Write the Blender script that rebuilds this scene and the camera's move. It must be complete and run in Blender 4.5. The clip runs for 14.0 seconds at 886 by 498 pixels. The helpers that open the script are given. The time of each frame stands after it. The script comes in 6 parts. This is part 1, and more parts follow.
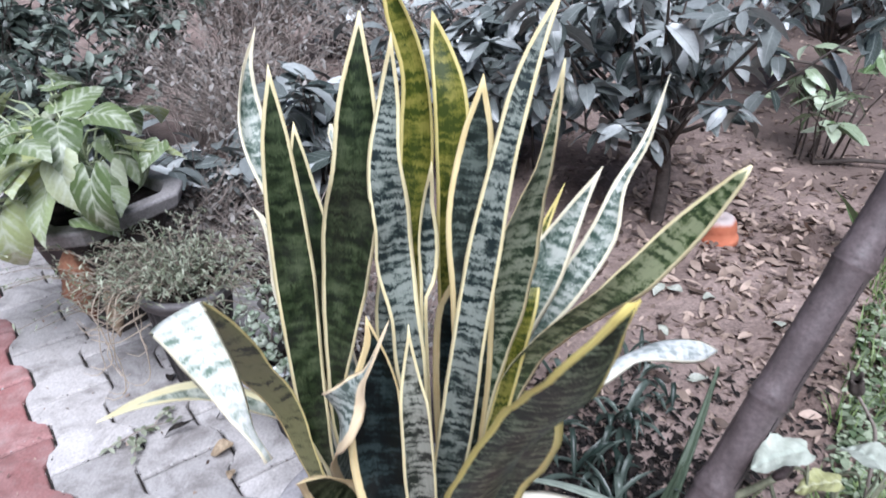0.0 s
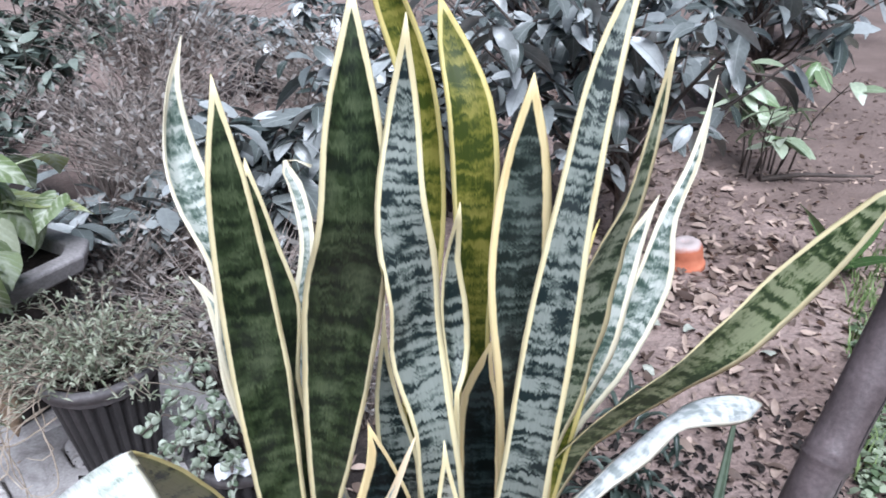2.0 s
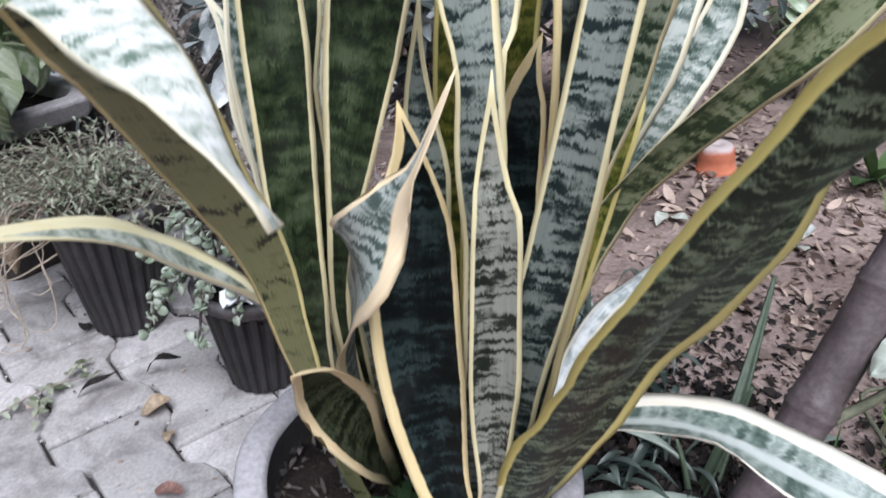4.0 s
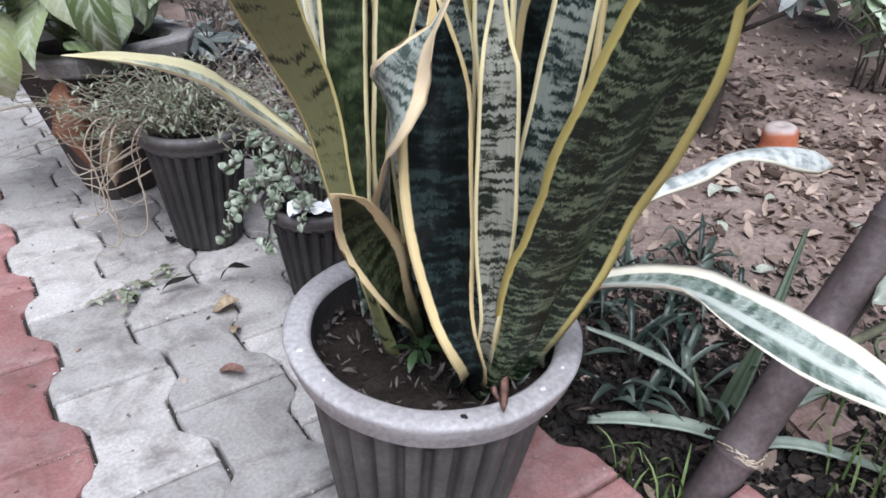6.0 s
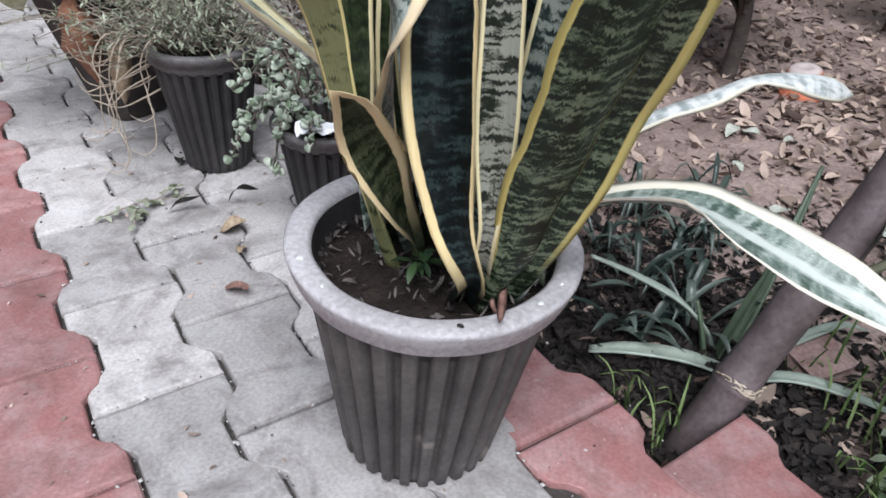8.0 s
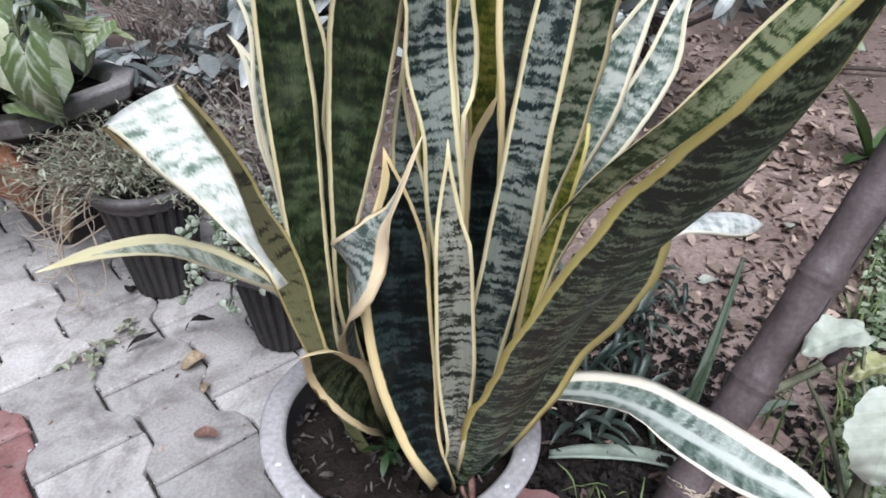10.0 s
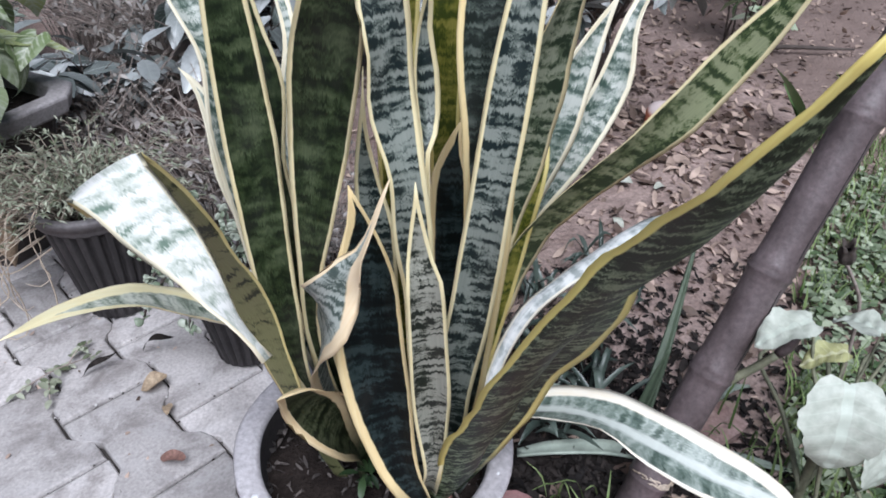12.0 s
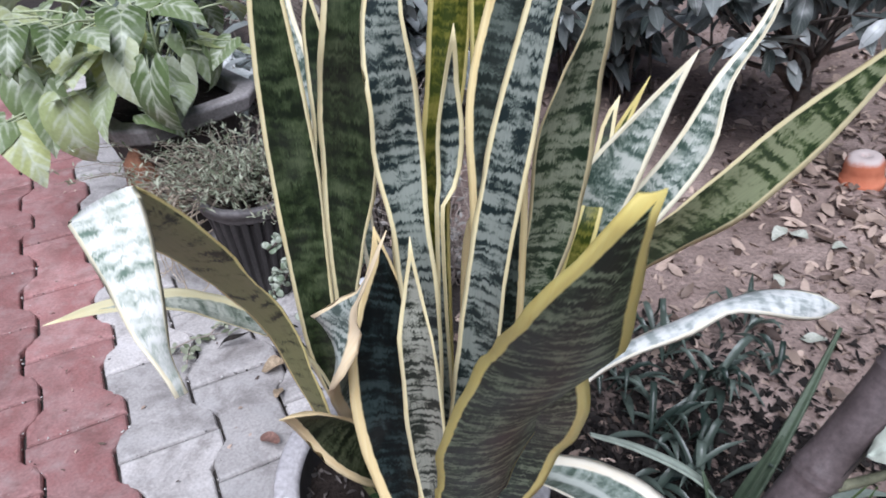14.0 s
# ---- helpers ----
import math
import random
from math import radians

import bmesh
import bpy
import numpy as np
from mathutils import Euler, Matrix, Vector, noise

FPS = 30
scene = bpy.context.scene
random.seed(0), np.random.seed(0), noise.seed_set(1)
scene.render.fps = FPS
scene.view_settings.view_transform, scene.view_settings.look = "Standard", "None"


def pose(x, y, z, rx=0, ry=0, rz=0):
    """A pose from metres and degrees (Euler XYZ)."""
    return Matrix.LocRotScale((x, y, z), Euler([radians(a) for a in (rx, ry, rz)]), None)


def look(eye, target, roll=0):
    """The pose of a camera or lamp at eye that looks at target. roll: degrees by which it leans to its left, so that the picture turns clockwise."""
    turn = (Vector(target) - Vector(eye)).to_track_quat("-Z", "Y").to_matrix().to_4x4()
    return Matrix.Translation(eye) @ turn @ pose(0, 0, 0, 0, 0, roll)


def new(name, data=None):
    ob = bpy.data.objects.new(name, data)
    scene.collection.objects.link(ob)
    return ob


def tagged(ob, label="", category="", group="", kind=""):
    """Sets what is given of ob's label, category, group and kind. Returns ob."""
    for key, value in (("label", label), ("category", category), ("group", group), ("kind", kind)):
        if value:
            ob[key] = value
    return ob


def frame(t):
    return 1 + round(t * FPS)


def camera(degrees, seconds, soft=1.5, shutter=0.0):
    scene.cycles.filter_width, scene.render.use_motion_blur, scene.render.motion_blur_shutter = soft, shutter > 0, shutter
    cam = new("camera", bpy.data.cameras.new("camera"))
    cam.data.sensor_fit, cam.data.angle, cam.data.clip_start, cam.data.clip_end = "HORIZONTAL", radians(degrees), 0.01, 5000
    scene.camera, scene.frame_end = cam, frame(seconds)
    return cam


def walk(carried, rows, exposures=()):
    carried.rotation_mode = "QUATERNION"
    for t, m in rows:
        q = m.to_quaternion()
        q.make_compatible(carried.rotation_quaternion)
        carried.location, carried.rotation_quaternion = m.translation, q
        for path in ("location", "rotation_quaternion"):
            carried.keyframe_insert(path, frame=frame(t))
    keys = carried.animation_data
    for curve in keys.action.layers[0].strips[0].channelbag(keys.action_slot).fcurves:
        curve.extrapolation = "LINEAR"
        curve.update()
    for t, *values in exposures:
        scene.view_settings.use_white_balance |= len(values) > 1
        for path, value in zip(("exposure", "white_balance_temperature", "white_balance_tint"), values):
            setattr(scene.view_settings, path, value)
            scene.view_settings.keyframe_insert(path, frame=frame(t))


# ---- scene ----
cam = camera(62.5, 14.0, 1.7, 0.5)
PATH = [
    (0, (0.091, 0.015, 1.114), (0.025, 1.757, 0.133), -1.6),
    (0.5, (0.074, 0.087, 1.11), (0.008, 1.846, 0.16), -2.3),
    (1, (0.045, 0.182, 1.084), (0.022, 1.875, 0.02), -2.2),
    (1.5, (0.021, 0.231, 1.077), (0.076, 1.93, 0.023), -3.6),
    (2, (0.005, 0.223, 1.035), (0.156, 2.001, 0.133), -2.1),
    (2.5, (0.006, 0.253, 1.018), (0.19, 2.032, 0.123), -1.6),
    (3, (0.0, 0.253, 0.957), (0.203, 1.986, -0.019), -1.6),
    (3.5, (-0.025, 0.232, 0.891), (0.141, 1.948, -0.124), -1.4),
    (4, (-0.021, 0.199, 0.816), (0.095, 1.934, -0.174), -0.1),
    (6.3, (0.023, 0.043, 0.769), (-0.065, 1.774, -0.23), 0.8),
    (6.5, (0.023, 0.044, 0.769), (-0.061, 1.771, -0.236), 0.7),
    (7, (0.036, 0.047, 0.762), (-0.068, 1.767, -0.255), 1.5),
    (7.5, (0.041, 0.034, 0.741), (-0.035, 1.703, -0.36), 1.9),
    (8, (0.036, 0.036, 0.737), (-0.077, 1.688, -0.384), 2.1),
    (8.5, (0.04, 0.064, 0.771), (-0.059, 1.773, -0.263), 0.7),
    (9, (0.041, 0.07, 0.871), (0.021, 1.736, -0.235), -1.7),
    (9.2, (0.019, 0.077, 0.922), (0.01, 1.743, -0.185), -1.6),
    (11.3, (0.013, 0.115, 0.95), (0.153, 1.775, -0.158), -0.4),
    (11.5, (0.009, 0.118, 0.964), (0.157, 1.773, -0.149), -0.8),
    (12, (0.002, 0.121, 0.977), (0.177, 1.746, -0.175), -0.7),
    (12.5, (0.005, 0.119, 0.983), (0.192, 1.728, -0.191), -1.8),
    (13, (0.034, 0.123, 0.989), (0.013, 1.737, -0.191), -2.2),
    (13.5, (0.115, 0.131, 0.993), (-0.134, 1.753, -0.151), -2.1),
    (14, (0.161, 0.154, 1.003), (-0.212, 1.765, -0.122), -3.5),
]
EXPOSURES = [(0.0, 0.24, 5540.0, 13.8), (2.6, 0.34, 5460.0, 12.8), (3.5, 0.10, 5680.0, 13.0), (4.0, 0.02, 5660.0, 12.8), (6.5, 0.04, 5720.0, 10.8), (9.0, 0.0, 5800.0, 10.2), (12.5, -0.06, 5620.0, 13.8), (14.0, -0.02, 5620.0, 14.2)]
walk(cam, [(t, look(eye, target, roll)) for t, eye, target, roll in PATH], EXPOSURES)

# ---- sky and light: a bright, hazy afternoon in open shade ----
world = bpy.data.worlds.new("world")
scene.world = world
world.use_nodes = True
wn, wl = world.node_tree.nodes, world.node_tree.links
sky = wn.new("ShaderNodeTexSky")
sky.sky_type, sky.sun_disc = "NISHITA", False
sky.sun_elevation, sky.sun_rotation = radians(58), radians(175)
sky.air_density, sky.dust_density = 1.0, 3.0
wn["Background"].inputs["Strength"].default_value = 0.027
wl.new(sky.outputs["Color"], wn["Background"].inputs["Color"])
sun = new("sun", bpy.data.lights.new("sun", "SUN"))
sun.data.energy, sun.data.angle, sun.data.color = 5.0, radians(46), (1.0, 0.97, 0.93)
sun.matrix_world = look((0.15, -0.70, 2.7), (0.0, 1.0, 0.0))

# ---- building helpers ----
def mesh_of(name, verts, faces, mat, smooth=True, uv=None, edge=None):
    me = bpy.data.meshes.new(name)
    me.from_pydata([tuple(v) for v in verts], [], [tuple(f) for f in faces])
    if uv is not None:
        layer = me.uv_layers.new(name="UVMap")
        idx = np.zeros(len(me.loops), dtype=np.int32)
        me.loops.foreach_get("vertex_index", idx)
        layer.data.foreach_set("uv", np.asarray(uv, dtype=np.float32)[idx].ravel())
        if edge is not None:
            second = me.uv_layers.new(name="edge")
            second.data.foreach_set("uv", np.asarray(edge, dtype=np.float32)[idx].ravel())
    me.materials.append(mat)
    if smooth:
        me.polygons.foreach_set("use_smooth", [True] * len(me.polygons))
    me.update()
    return me


def part_mesh(name, me, parent, label=""):
    ob = new(name, me)
    ob.parent = parent
    return tagged(ob, label)


def empty(name, x, y, z, label, category, group="", kind="", rx=0, ry=0, rz=0):
    ob = new(name)
    ob.matrix_world = pose(x, y, z, rx, ry, rz)
    return tagged(ob, label, category, group, kind)


class Pile:
    """Gathers many small pieces for one mesh."""

    def __init__(self):
        self.v, self.f, self.uv, self.n = [], [], [], 0

    def add(self, v, f, uv=None):
        v = np.asarray(v, dtype=float)
        self.v.append(v)
        self.f += [tuple(int(i) + self.n for i in q) for q in f]
        self.uv.append(np.zeros((len(v), 2)) if uv is None else np.asarray(uv))
        self.n += len(v)

    def mesh(self, name, mat, smooth=True):
        return mesh_of(name, np.concatenate(self.v), self.f, mat, smooth, np.concatenate(self.uv))


def smooth_line(pts, m):
    """m points along a Catmull-Rom curve through rows of numbers."""
    p = np.asarray(pts, dtype=float)
    k = len(p)
    q = np.vstack([2 * p[0] - p[1], p, 2 * p[-1] - p[-2]])
    seg = np.linalg.norm(np.diff(p[:, :3], axis=0), axis=1) + 1e-6
    s = np.concatenate([[0], np.cumsum(seg)])
    out = []
    for d in np.linspace(0, s[-1], m):
        i = min(int(np.searchsorted(s, d, side="right")) - 1, k - 2)
        t = (d - s[i]) / seg[i]
        a, b, c, e = q[i], q[i + 1], q[i + 2], q[i + 3]
        # finite tangents, limited where neighbours are far apart
        m1 = (c - a) * seg[i] / (seg[i] + (seg[i - 1] if i else seg[i]))
        m2 = (e - b) * seg[i] / (seg[i] + (seg[i + 1] if i < k - 2 else seg[i]))
        h = t * t
        out.append((2 * t * h - 3 * h + 1) * b + (t * h - 2 * h + t) * m1 + (3 * h - 2 * t * h) * c + (t * h - h) * m2)
    return np.array(out)


def tube(pts, radii, n=6, m=None):
    """Vertices and faces of a round stem along pts."""
    p = np.asarray(pts, dtype=float)
    r = np.asarray(radii, dtype=float)
    if m:
        line = smooth_line(np.hstack([p, r[:, None]]), m)
        p, r = line[:, :3], line[:, 3]
    k = len(p)
    verts, faces = [], []
    side = np.array([0.3, 0.9, 0.2])
    for i in range(k):
        t = p[min(i + 1, k - 1)] - p[max(i - 1, 0)]
        t = t / (np.linalg.norm(t) + 1e-9)
        side = side - t * (side @ t)
        if np.linalg.norm(side) < 1e-3:
            side = np.cross(t, [1, 0, 0.3])
        side = side / np.linalg.norm(side)
        up = np.cross(t, side)
        for j in range(n):
            a = 2 * math.pi * j / n
            verts.append(p[i] + r[i] * (math.cos(a) * side + math.sin(a) * up))
    for i in range(k - 1):
        for j in range(n):
            a, b = i * n + j, i * n + (j + 1) % n
            faces.append((a, b, b + n, a + n))
    faces.append(tuple(range(n))[::-1])
    faces.append(tuple((k - 1) * n + j for j in range(n)))
    return verts, faces


def revolve(profile, segs, rim=None):
    """A turned body from (radius, height) rows; rim(a, i) scales the radius round the turn."""
    verts, faces = [], []
    k = len(profile)
    for i, (r, z) in enumerate(profile):
        for j in range(segs):
            a = 2 * math.pi * j / segs
            q = r * (rim(a, i) if rim else 1.0)
            verts.append((q * math.cos(a), q * math.sin(a), z))
    for i in range(k - 1):
        for j in range(segs):
            a, b = i * segs + j, i * segs + (j + 1) % segs
            faces.append((a, b, b + segs, a + segs))
    return verts, faces


def leaf_card(length, width, bend, fold, rows=4, cup=0.0):
    """A small leaf along +y from the origin: pointed oval, bent along and folded across."""
    v, f, uv = [], [], []
    for i in range(rows + 1):
        t = i / rows
        w = width * 0.5 * (math.sin(math.pi * min(1, t * 0.92 + 0.06)) ** 0.8)
        y, z = length * math.sin(bend * t) / bend if bend else length * t, -length * (1 - math.cos(bend * t)) / bend if bend else 0
        for j, s in enumerate((-1, 0, 1)):
            v.append((s * w, y, z + abs(s) * w * fold))
            uv.append((0.5 + 0.5 * s, t))
    for i in range(rows):
        for j in range(2):
            a = i * 3 + j
            f.append((a, a + 1, a + 4, a + 3))
    return np.array(v), f, np.array(uv)


def placed(v, x, y, z, yaw, pitch, roll=0.0, s=1.0):
    """Turn (radians) and move rows of points: roll about y, pitch about x, yaw about z."""
    m = Euler((pitch, roll, yaw), "YXZ").to_matrix()
    return np.asarray(v) @ np.array(m).T * s + (x, y, z)

# ---- materials ----
class Nodes:
    def __init__(self, name):
        self.mat = bpy.data.materials.new(name)
        self.mat.use_nodes = True
        self.t = self.mat.node_tree
        self.out = self.t.nodes["Material Output"]
        self.bsdf = self.t.nodes["Principled BSDF"]

    def node(self, kind, **vals):
        n = self.t.nodes.new(kind)
        for k, v in vals.items():
            n.inputs[k].default_value = v
        return n

    def link(self, a, b):
        self.t.links.new(a, b)

    def coords(self, which="Object", scale=(1, 1, 1)):
        c = self.node("ShaderNodeTexCoord")
        m = self.node("ShaderNodeMapping")
        m.inputs["Scale"].default_value = scale
        self.link(c.outputs[which], m.inputs["Vector"])
        return m.outputs["Vector"]

    def noise(self, vec, scale, detail=4.0, rough=0.6, distort=0.0):
        n = self.node("ShaderNodeTexNoise", Scale=scale, Detail=detail, Roughness=rough, Distortion=distort)
        if vec is not None:
            self.link(vec, n.inputs["Vector"])
        return n.outputs["Fac"]

    def ramp(self, fac, stops):
        r = self.node("ShaderNodeValToRGB")
        el = r.color_ramp.elements
        while len(el) < len(stops):
            el.new(0.5)
        for e, (p, c) in zip(el, stops):
            e.position, e.color = p, (*c, 1) if len(c) == 3 else (c[0], c[0], c[0], 1)
        self.link(fac, r.inputs["Fac"])
        return r.outputs["Color"]

    def mix(self, fac, a, b, mode="MIX"):
        n = self.node("ShaderNodeMix")
        n.data_type, n.blend_type = "RGBA", mode
        for sock, v in ((n.inputs[0], fac), (n.inputs[6], a), (n.inputs[7], b)):
            if hasattr(v, "links") or hasattr(v, "is_linked"):
                self.link(v, sock)
            else:
                sock.default_value = v if isinstance(v, (int, float)) else (*v, 1)
        return n.outputs[2]

    def math(self, op, a, b=0.0, c=0.0):
        n = self.node("ShaderNodeMath")
        n.operation = op
        for sock, v in zip(n.inputs, (a, b, c)):
            if hasattr(v, "is_linked"):
                self.link(v, sock)
            else:
                sock.default_value = v
        return n.outputs[0]

    def finish(self, color, rough=0.6, bump=None, strength=0.3, dist=0.002, spec=None, trans=None):
        b = self.bsdf
        if hasattr(color, "is_linked"):
            self.link(color, b.inputs["Base Color"])
        else:
            b.inputs["Base Color"].default_value = (*color, 1)
        if hasattr(rough, "is_linked"):
            self.link(rough, b.inputs["Roughness"])
        else:
            b.inputs["Roughness"].default_value = rough
        if spec is not None:
            b.inputs["Specular IOR Level"].default_value = spec
        if bump is not None:
            n = self.node("ShaderNodeBump", Strength=strength, Distance=dist)
            self.link(bump, n.inputs["Height"])
            self.link(n.outputs["Normal"], b.inputs["Normal"])
        if trans:
            tr = self.node("ShaderNodeBsdfTranslucent")
            if hasattr(color, "is_linked"):
                self.link(color, tr.inputs["Color"])
            else:
                tr.inputs["Color"].default_value = (*color, 1)
            m = self.node("ShaderNodeMixShader", Fac=trans)
            self.link(b.outputs[0], m.inputs[1])
            self.link(tr.outputs[0], m.inputs[2])
            self.link(m.outputs[0], self.out.inputs["Surface"])
        return self.mat


def rough_mat(name, dark, light, scale=8.0, rough=0.85, fine=120.0, bump=0.4, dist=0.003, spots=None, per_piece=0.0, spec=None, wear=None, grit=0.55):
    """An earthy or mineral surface: two colours by a broad noise, a fine grain over it."""
    n = Nodes(name)
    v = n.coords("Object")
    broad, grain = n.noise(v, scale, 5), n.noise(v, fine, 3)
    col = n.ramp(broad, [(0.3, dark), (0.7, light)])
    col = n.mix(grit, col, n.ramp(grain, [(0.25, (0.25,)), (0.75, (0.75,))]), "OVERLAY")
    if spots:
        speck = n.noise(v, spots[1], 2)
        col = n.mix(n.ramp(speck, [(spots[2], (0.0,)), (spots[2] + 0.06, (1.0,))]), col, spots[0])
    if wear:
        # trodden-in dirt in broad blots and a chalky bloom between
        world = n.node("ShaderNodeNewGeometry").outputs["Position"]
        blot, bloom = n.noise(world, 11, 7, 0.68, 0.6), n.noise(world, 17, 6, 0.7)
        col = n.mix(n.ramp(blot, [(0.47, (0.0,)), (0.68, (0.75,))]), col, wear[0])
        col = n.mix(n.ramp(bloom, [(0.50, (0.0,)), (0.74, (0.60,))]), col, wear[1])
    if per_piece:
        info = n.node("ShaderNodeObjectInfo")
        hsv = n.node("ShaderNodeHueSaturation")
        n.link(col, hsv.inputs["Color"])
        n.link(n.math("MULTIPLY_ADD", info.outputs["Random"], per_piece, 1 - per_piece * 0.5), hsv.inputs["Value"])
        col = hsv.outputs["Color"]
    height = n.math("ADD", n.math("MULTIPLY", broad, 0.6), grain)
    return n.finish(col, rough, height, bump, dist, spec)


def foliage(name, dark, light, rough=0.45, spec=0.4, trans=0.15, vein=None, mid=0.35, single=False):
    """Small leaves: each one its own tone between two greens, a paler midrib."""
    n = Nodes(name)
    tone = n.node("ShaderNodeObjectInfo").outputs["Random"] if single else n.node("ShaderNodeNewGeometry").outputs["Random Per Island"]
    col = n.ramp(tone, [(0.0, dark), (mid, tuple(d + (q - d) * 0.35 for d, q in zip(dark, light))), (1.0, light)])
    v = n.coords("Object")
    g = n.noise(v, 60, 3)
    col = n.mix(0.4, col, n.ramp(g, [(0.3, (0.3,)), (0.7, (0.7,))]), "OVERLAY")
    if vein:
        uv = n.node("ShaderNodeTexCoord")
        sep = n.node("ShaderNodeSeparateXYZ")
        n.link(uv.outputs["UV"], sep.inputs[0])
        mid = n.math("ABSOLUTE", n.math("SUBTRACT", sep.outputs["X"], 0.5))
        wave = n.math("ABSOLUTE", n.math("SINE", n.math("ADD", n.math("MULTIPLY", sep.outputs["Y"], 26.0), n.math("MULTIPLY", mid, -16.0))))
        lines = n.math("MAXIMUM", n.math("LESS_THAN", mid, 0.03), n.math("MULTIPLY", n.math("LESS_THAN", wave, 0.16), 0.55))
        col = n.mix(n.math("MULTIPLY", lines, 0.7), col, vein)
    return n.finish(col, rough, g, 0.25, 0.002, spec, trans)


def snake_mat(name, deep, mid, pale, margin, band=85.0, cut=0.5, soft=0.10, yellow=0.5, trans=0.08, rough=0.36, mottle=0.75, skew=0.0, spec=0.4, right=None, jag=1.7, rag=1.5, broken=0.36, rib=None):
    """A snake-plant blade: jagged cross bands, fine length-wise streaks, a cream margin.
    UV: x the way across from the midrib in cm, y the way along in dm. Second UV: x the distance from the edge in cm."""
    n = Nodes(name)
    tc = n.node("ShaderNodeUVMap")
    tc.uv_map = "UVMap"
    sep = n.node("ShaderNodeSeparateXYZ")
    n.link(tc.outputs["UV"], sep.inputs[0])
    u, v = sep.outputs["X"], sep.outputs["Y"]
    te = n.node("ShaderNodeUVMap")
    te.uv_map = "edge"
    sepe = n.node("ShaderNodeSeparateXYZ")
    n.link(te.outputs["UV"], sepe.inputs[0])
    off = sepe.outputs["X"]
    info = n.node("ShaderNodeObjectInfo")
    seed = n.math("MULTIPLY", info.outputs["Random"], 40.0)

    def field(su, sv, detail, rough_=0.6):
        c = n.node("ShaderNodeCombineXYZ")
        n.link(n.math("MULTIPLY", u, su), c.inputs[0])
        n.link(n.math("MULTIPLY_ADD", v, sv, seed), c.inputs[1])
        n.link(seed, c.inputs[2])
        return n.noise(c.outputs[0], 1.0, detail, rough_)

    streak, sway, teeth = field(8.0, 2.6, 3), field(0.45, 1.6, 2), field(2.6, 3.0, 3)
    # cross strokes: broken across the blade, ragged along the fibres, bowed towards the tip at the margins
    way = n.math("ADD", n.math("MULTIPLY", teeth, jag), n.math("MULTIPLY", sway, 1.8))
    way = n.math("ADD", way, n.math("MULTIPLY", streak, rag))
    way = n.math("ADD", way, n.math("MULTIPLY", n.math("ABSOLUTE", u), -0.22))
    c = n.node("ShaderNodeCombineXYZ")
    n.link(n.math("MULTIPLY", u, broken), c.inputs[0])
    n.link(n.math("ADD", n.math("MULTIPLY_ADD", v, band / 10.0, way), seed), c.inputs[1])
    bands = n.noise(c.outputs[0], 1.0, 2.5, 0.6)
    # the strokes gather into broad belts and loose blots
    belt, blot = field(0.16, 5.2, 2), field(1.1, 4.6, 4)
    tone = n.math("ADD", bands, n.math("ADD", n.math("MULTIPLY", n.math("SUBTRACT", belt, 0.5), mottle), n.math("MULTIPLY", n.math("SUBTRACT", blot, 0.5), mottle * 0.8)))
    tone = n.math("ADD", tone, n.math("MULTIPLY", n.math("SUBTRACT", streak, 0.5), 0.16))
    col = n.ramp(tone, [(cut - soft, deep), (cut, mid), (cut + soft * 1.3, pale)])
    col = n.mix(0.30, col, n.ramp(streak, [(0.3, (0.34,)), (0.7, (0.66,))]), "OVERLAY")
    if rib:
        # a pale stripe along the midrib, ragged by the fibres
        near = n.math("ADD", n.math("ABSOLUTE", n.math("ADD", u, n.math("MULTIPLY", n.math("SUBTRACT", sway, 0.5), 1.2))), n.math("MULTIPLY", n.math("SUBTRACT", teeth, 0.5), 0.9))
        col = n.mix(n.ramp(near, [(rib[0] * 0.4, (0.85,)), (rib[0], (0.0,))]), col, rib[1])
    wob = field(0.0, 7.0, 3)
    edge = n.math("ADD", off, n.math("MULTIPLY", n.math("SUBTRACT", wob, 0.5), yellow * 0.35))
    foot = n.ramp(n.math("MULTIPLY", v, 0.1), [(0.05, (0.0,)), (0.13, (1.0,))])
    if skew:
        side = n.math("SIGN", u)
        edge = n.math("DIVIDE", edge, n.math("MULTIPLY_ADD", side, skew, 1.0))
    if right:
        grow = n.math("MINIMUM", n.math("MAXIMUM", n.math("MULTIPLY_ADD", v, right[1], right[0]), 0.1), 1.5)
        on_right = n.math("GREATER_THAN", u, 0.0)
        edge = n.math("DIVIDE", edge, n.math("ADD", n.math("MULTIPLY", on_right, grow), n.math("MULTIPLY", n.math("SUBTRACT", 1.0, on_right), 1.2)))
    rim = n.math("MULTIPLY", n.ramp(edge, [(yellow * 0.86, (1.0,)), (yellow, (0.0,))]), foot)
    stain = field(1.5, 3.0, 4)
    marg = n.mix(n.ramp(stain, [(0.46, (0.0,)), (0.80, (0.6,))]), margin, tuple(q * f for q, f in zip(margin, (0.90, 0.80, 0.62))))
    marg = n.mix(0.45, marg, n.ramp(field(16.0, 1.5, 3), [(0.3, (0.38,)), (0.7, (0.60,))]), "OVERLAY")
    thin = n.ramp(off, [(0.02, (1.0,)), (0.07, (0.0,))])
    marg = n.mix(n.math("MULTIPLY", thin, 0.14), marg, (0.26, 0.13, 0.05))
    col = n.mix(rim, col, marg)
    dust = n.noise(n.coords("Object"), 16, 6)
    col = n.mix(n.ramp(dust, [(0.52, (0.0,)), (0.85, (0.07,))]), col, (0.36, 0.34, 0.30))
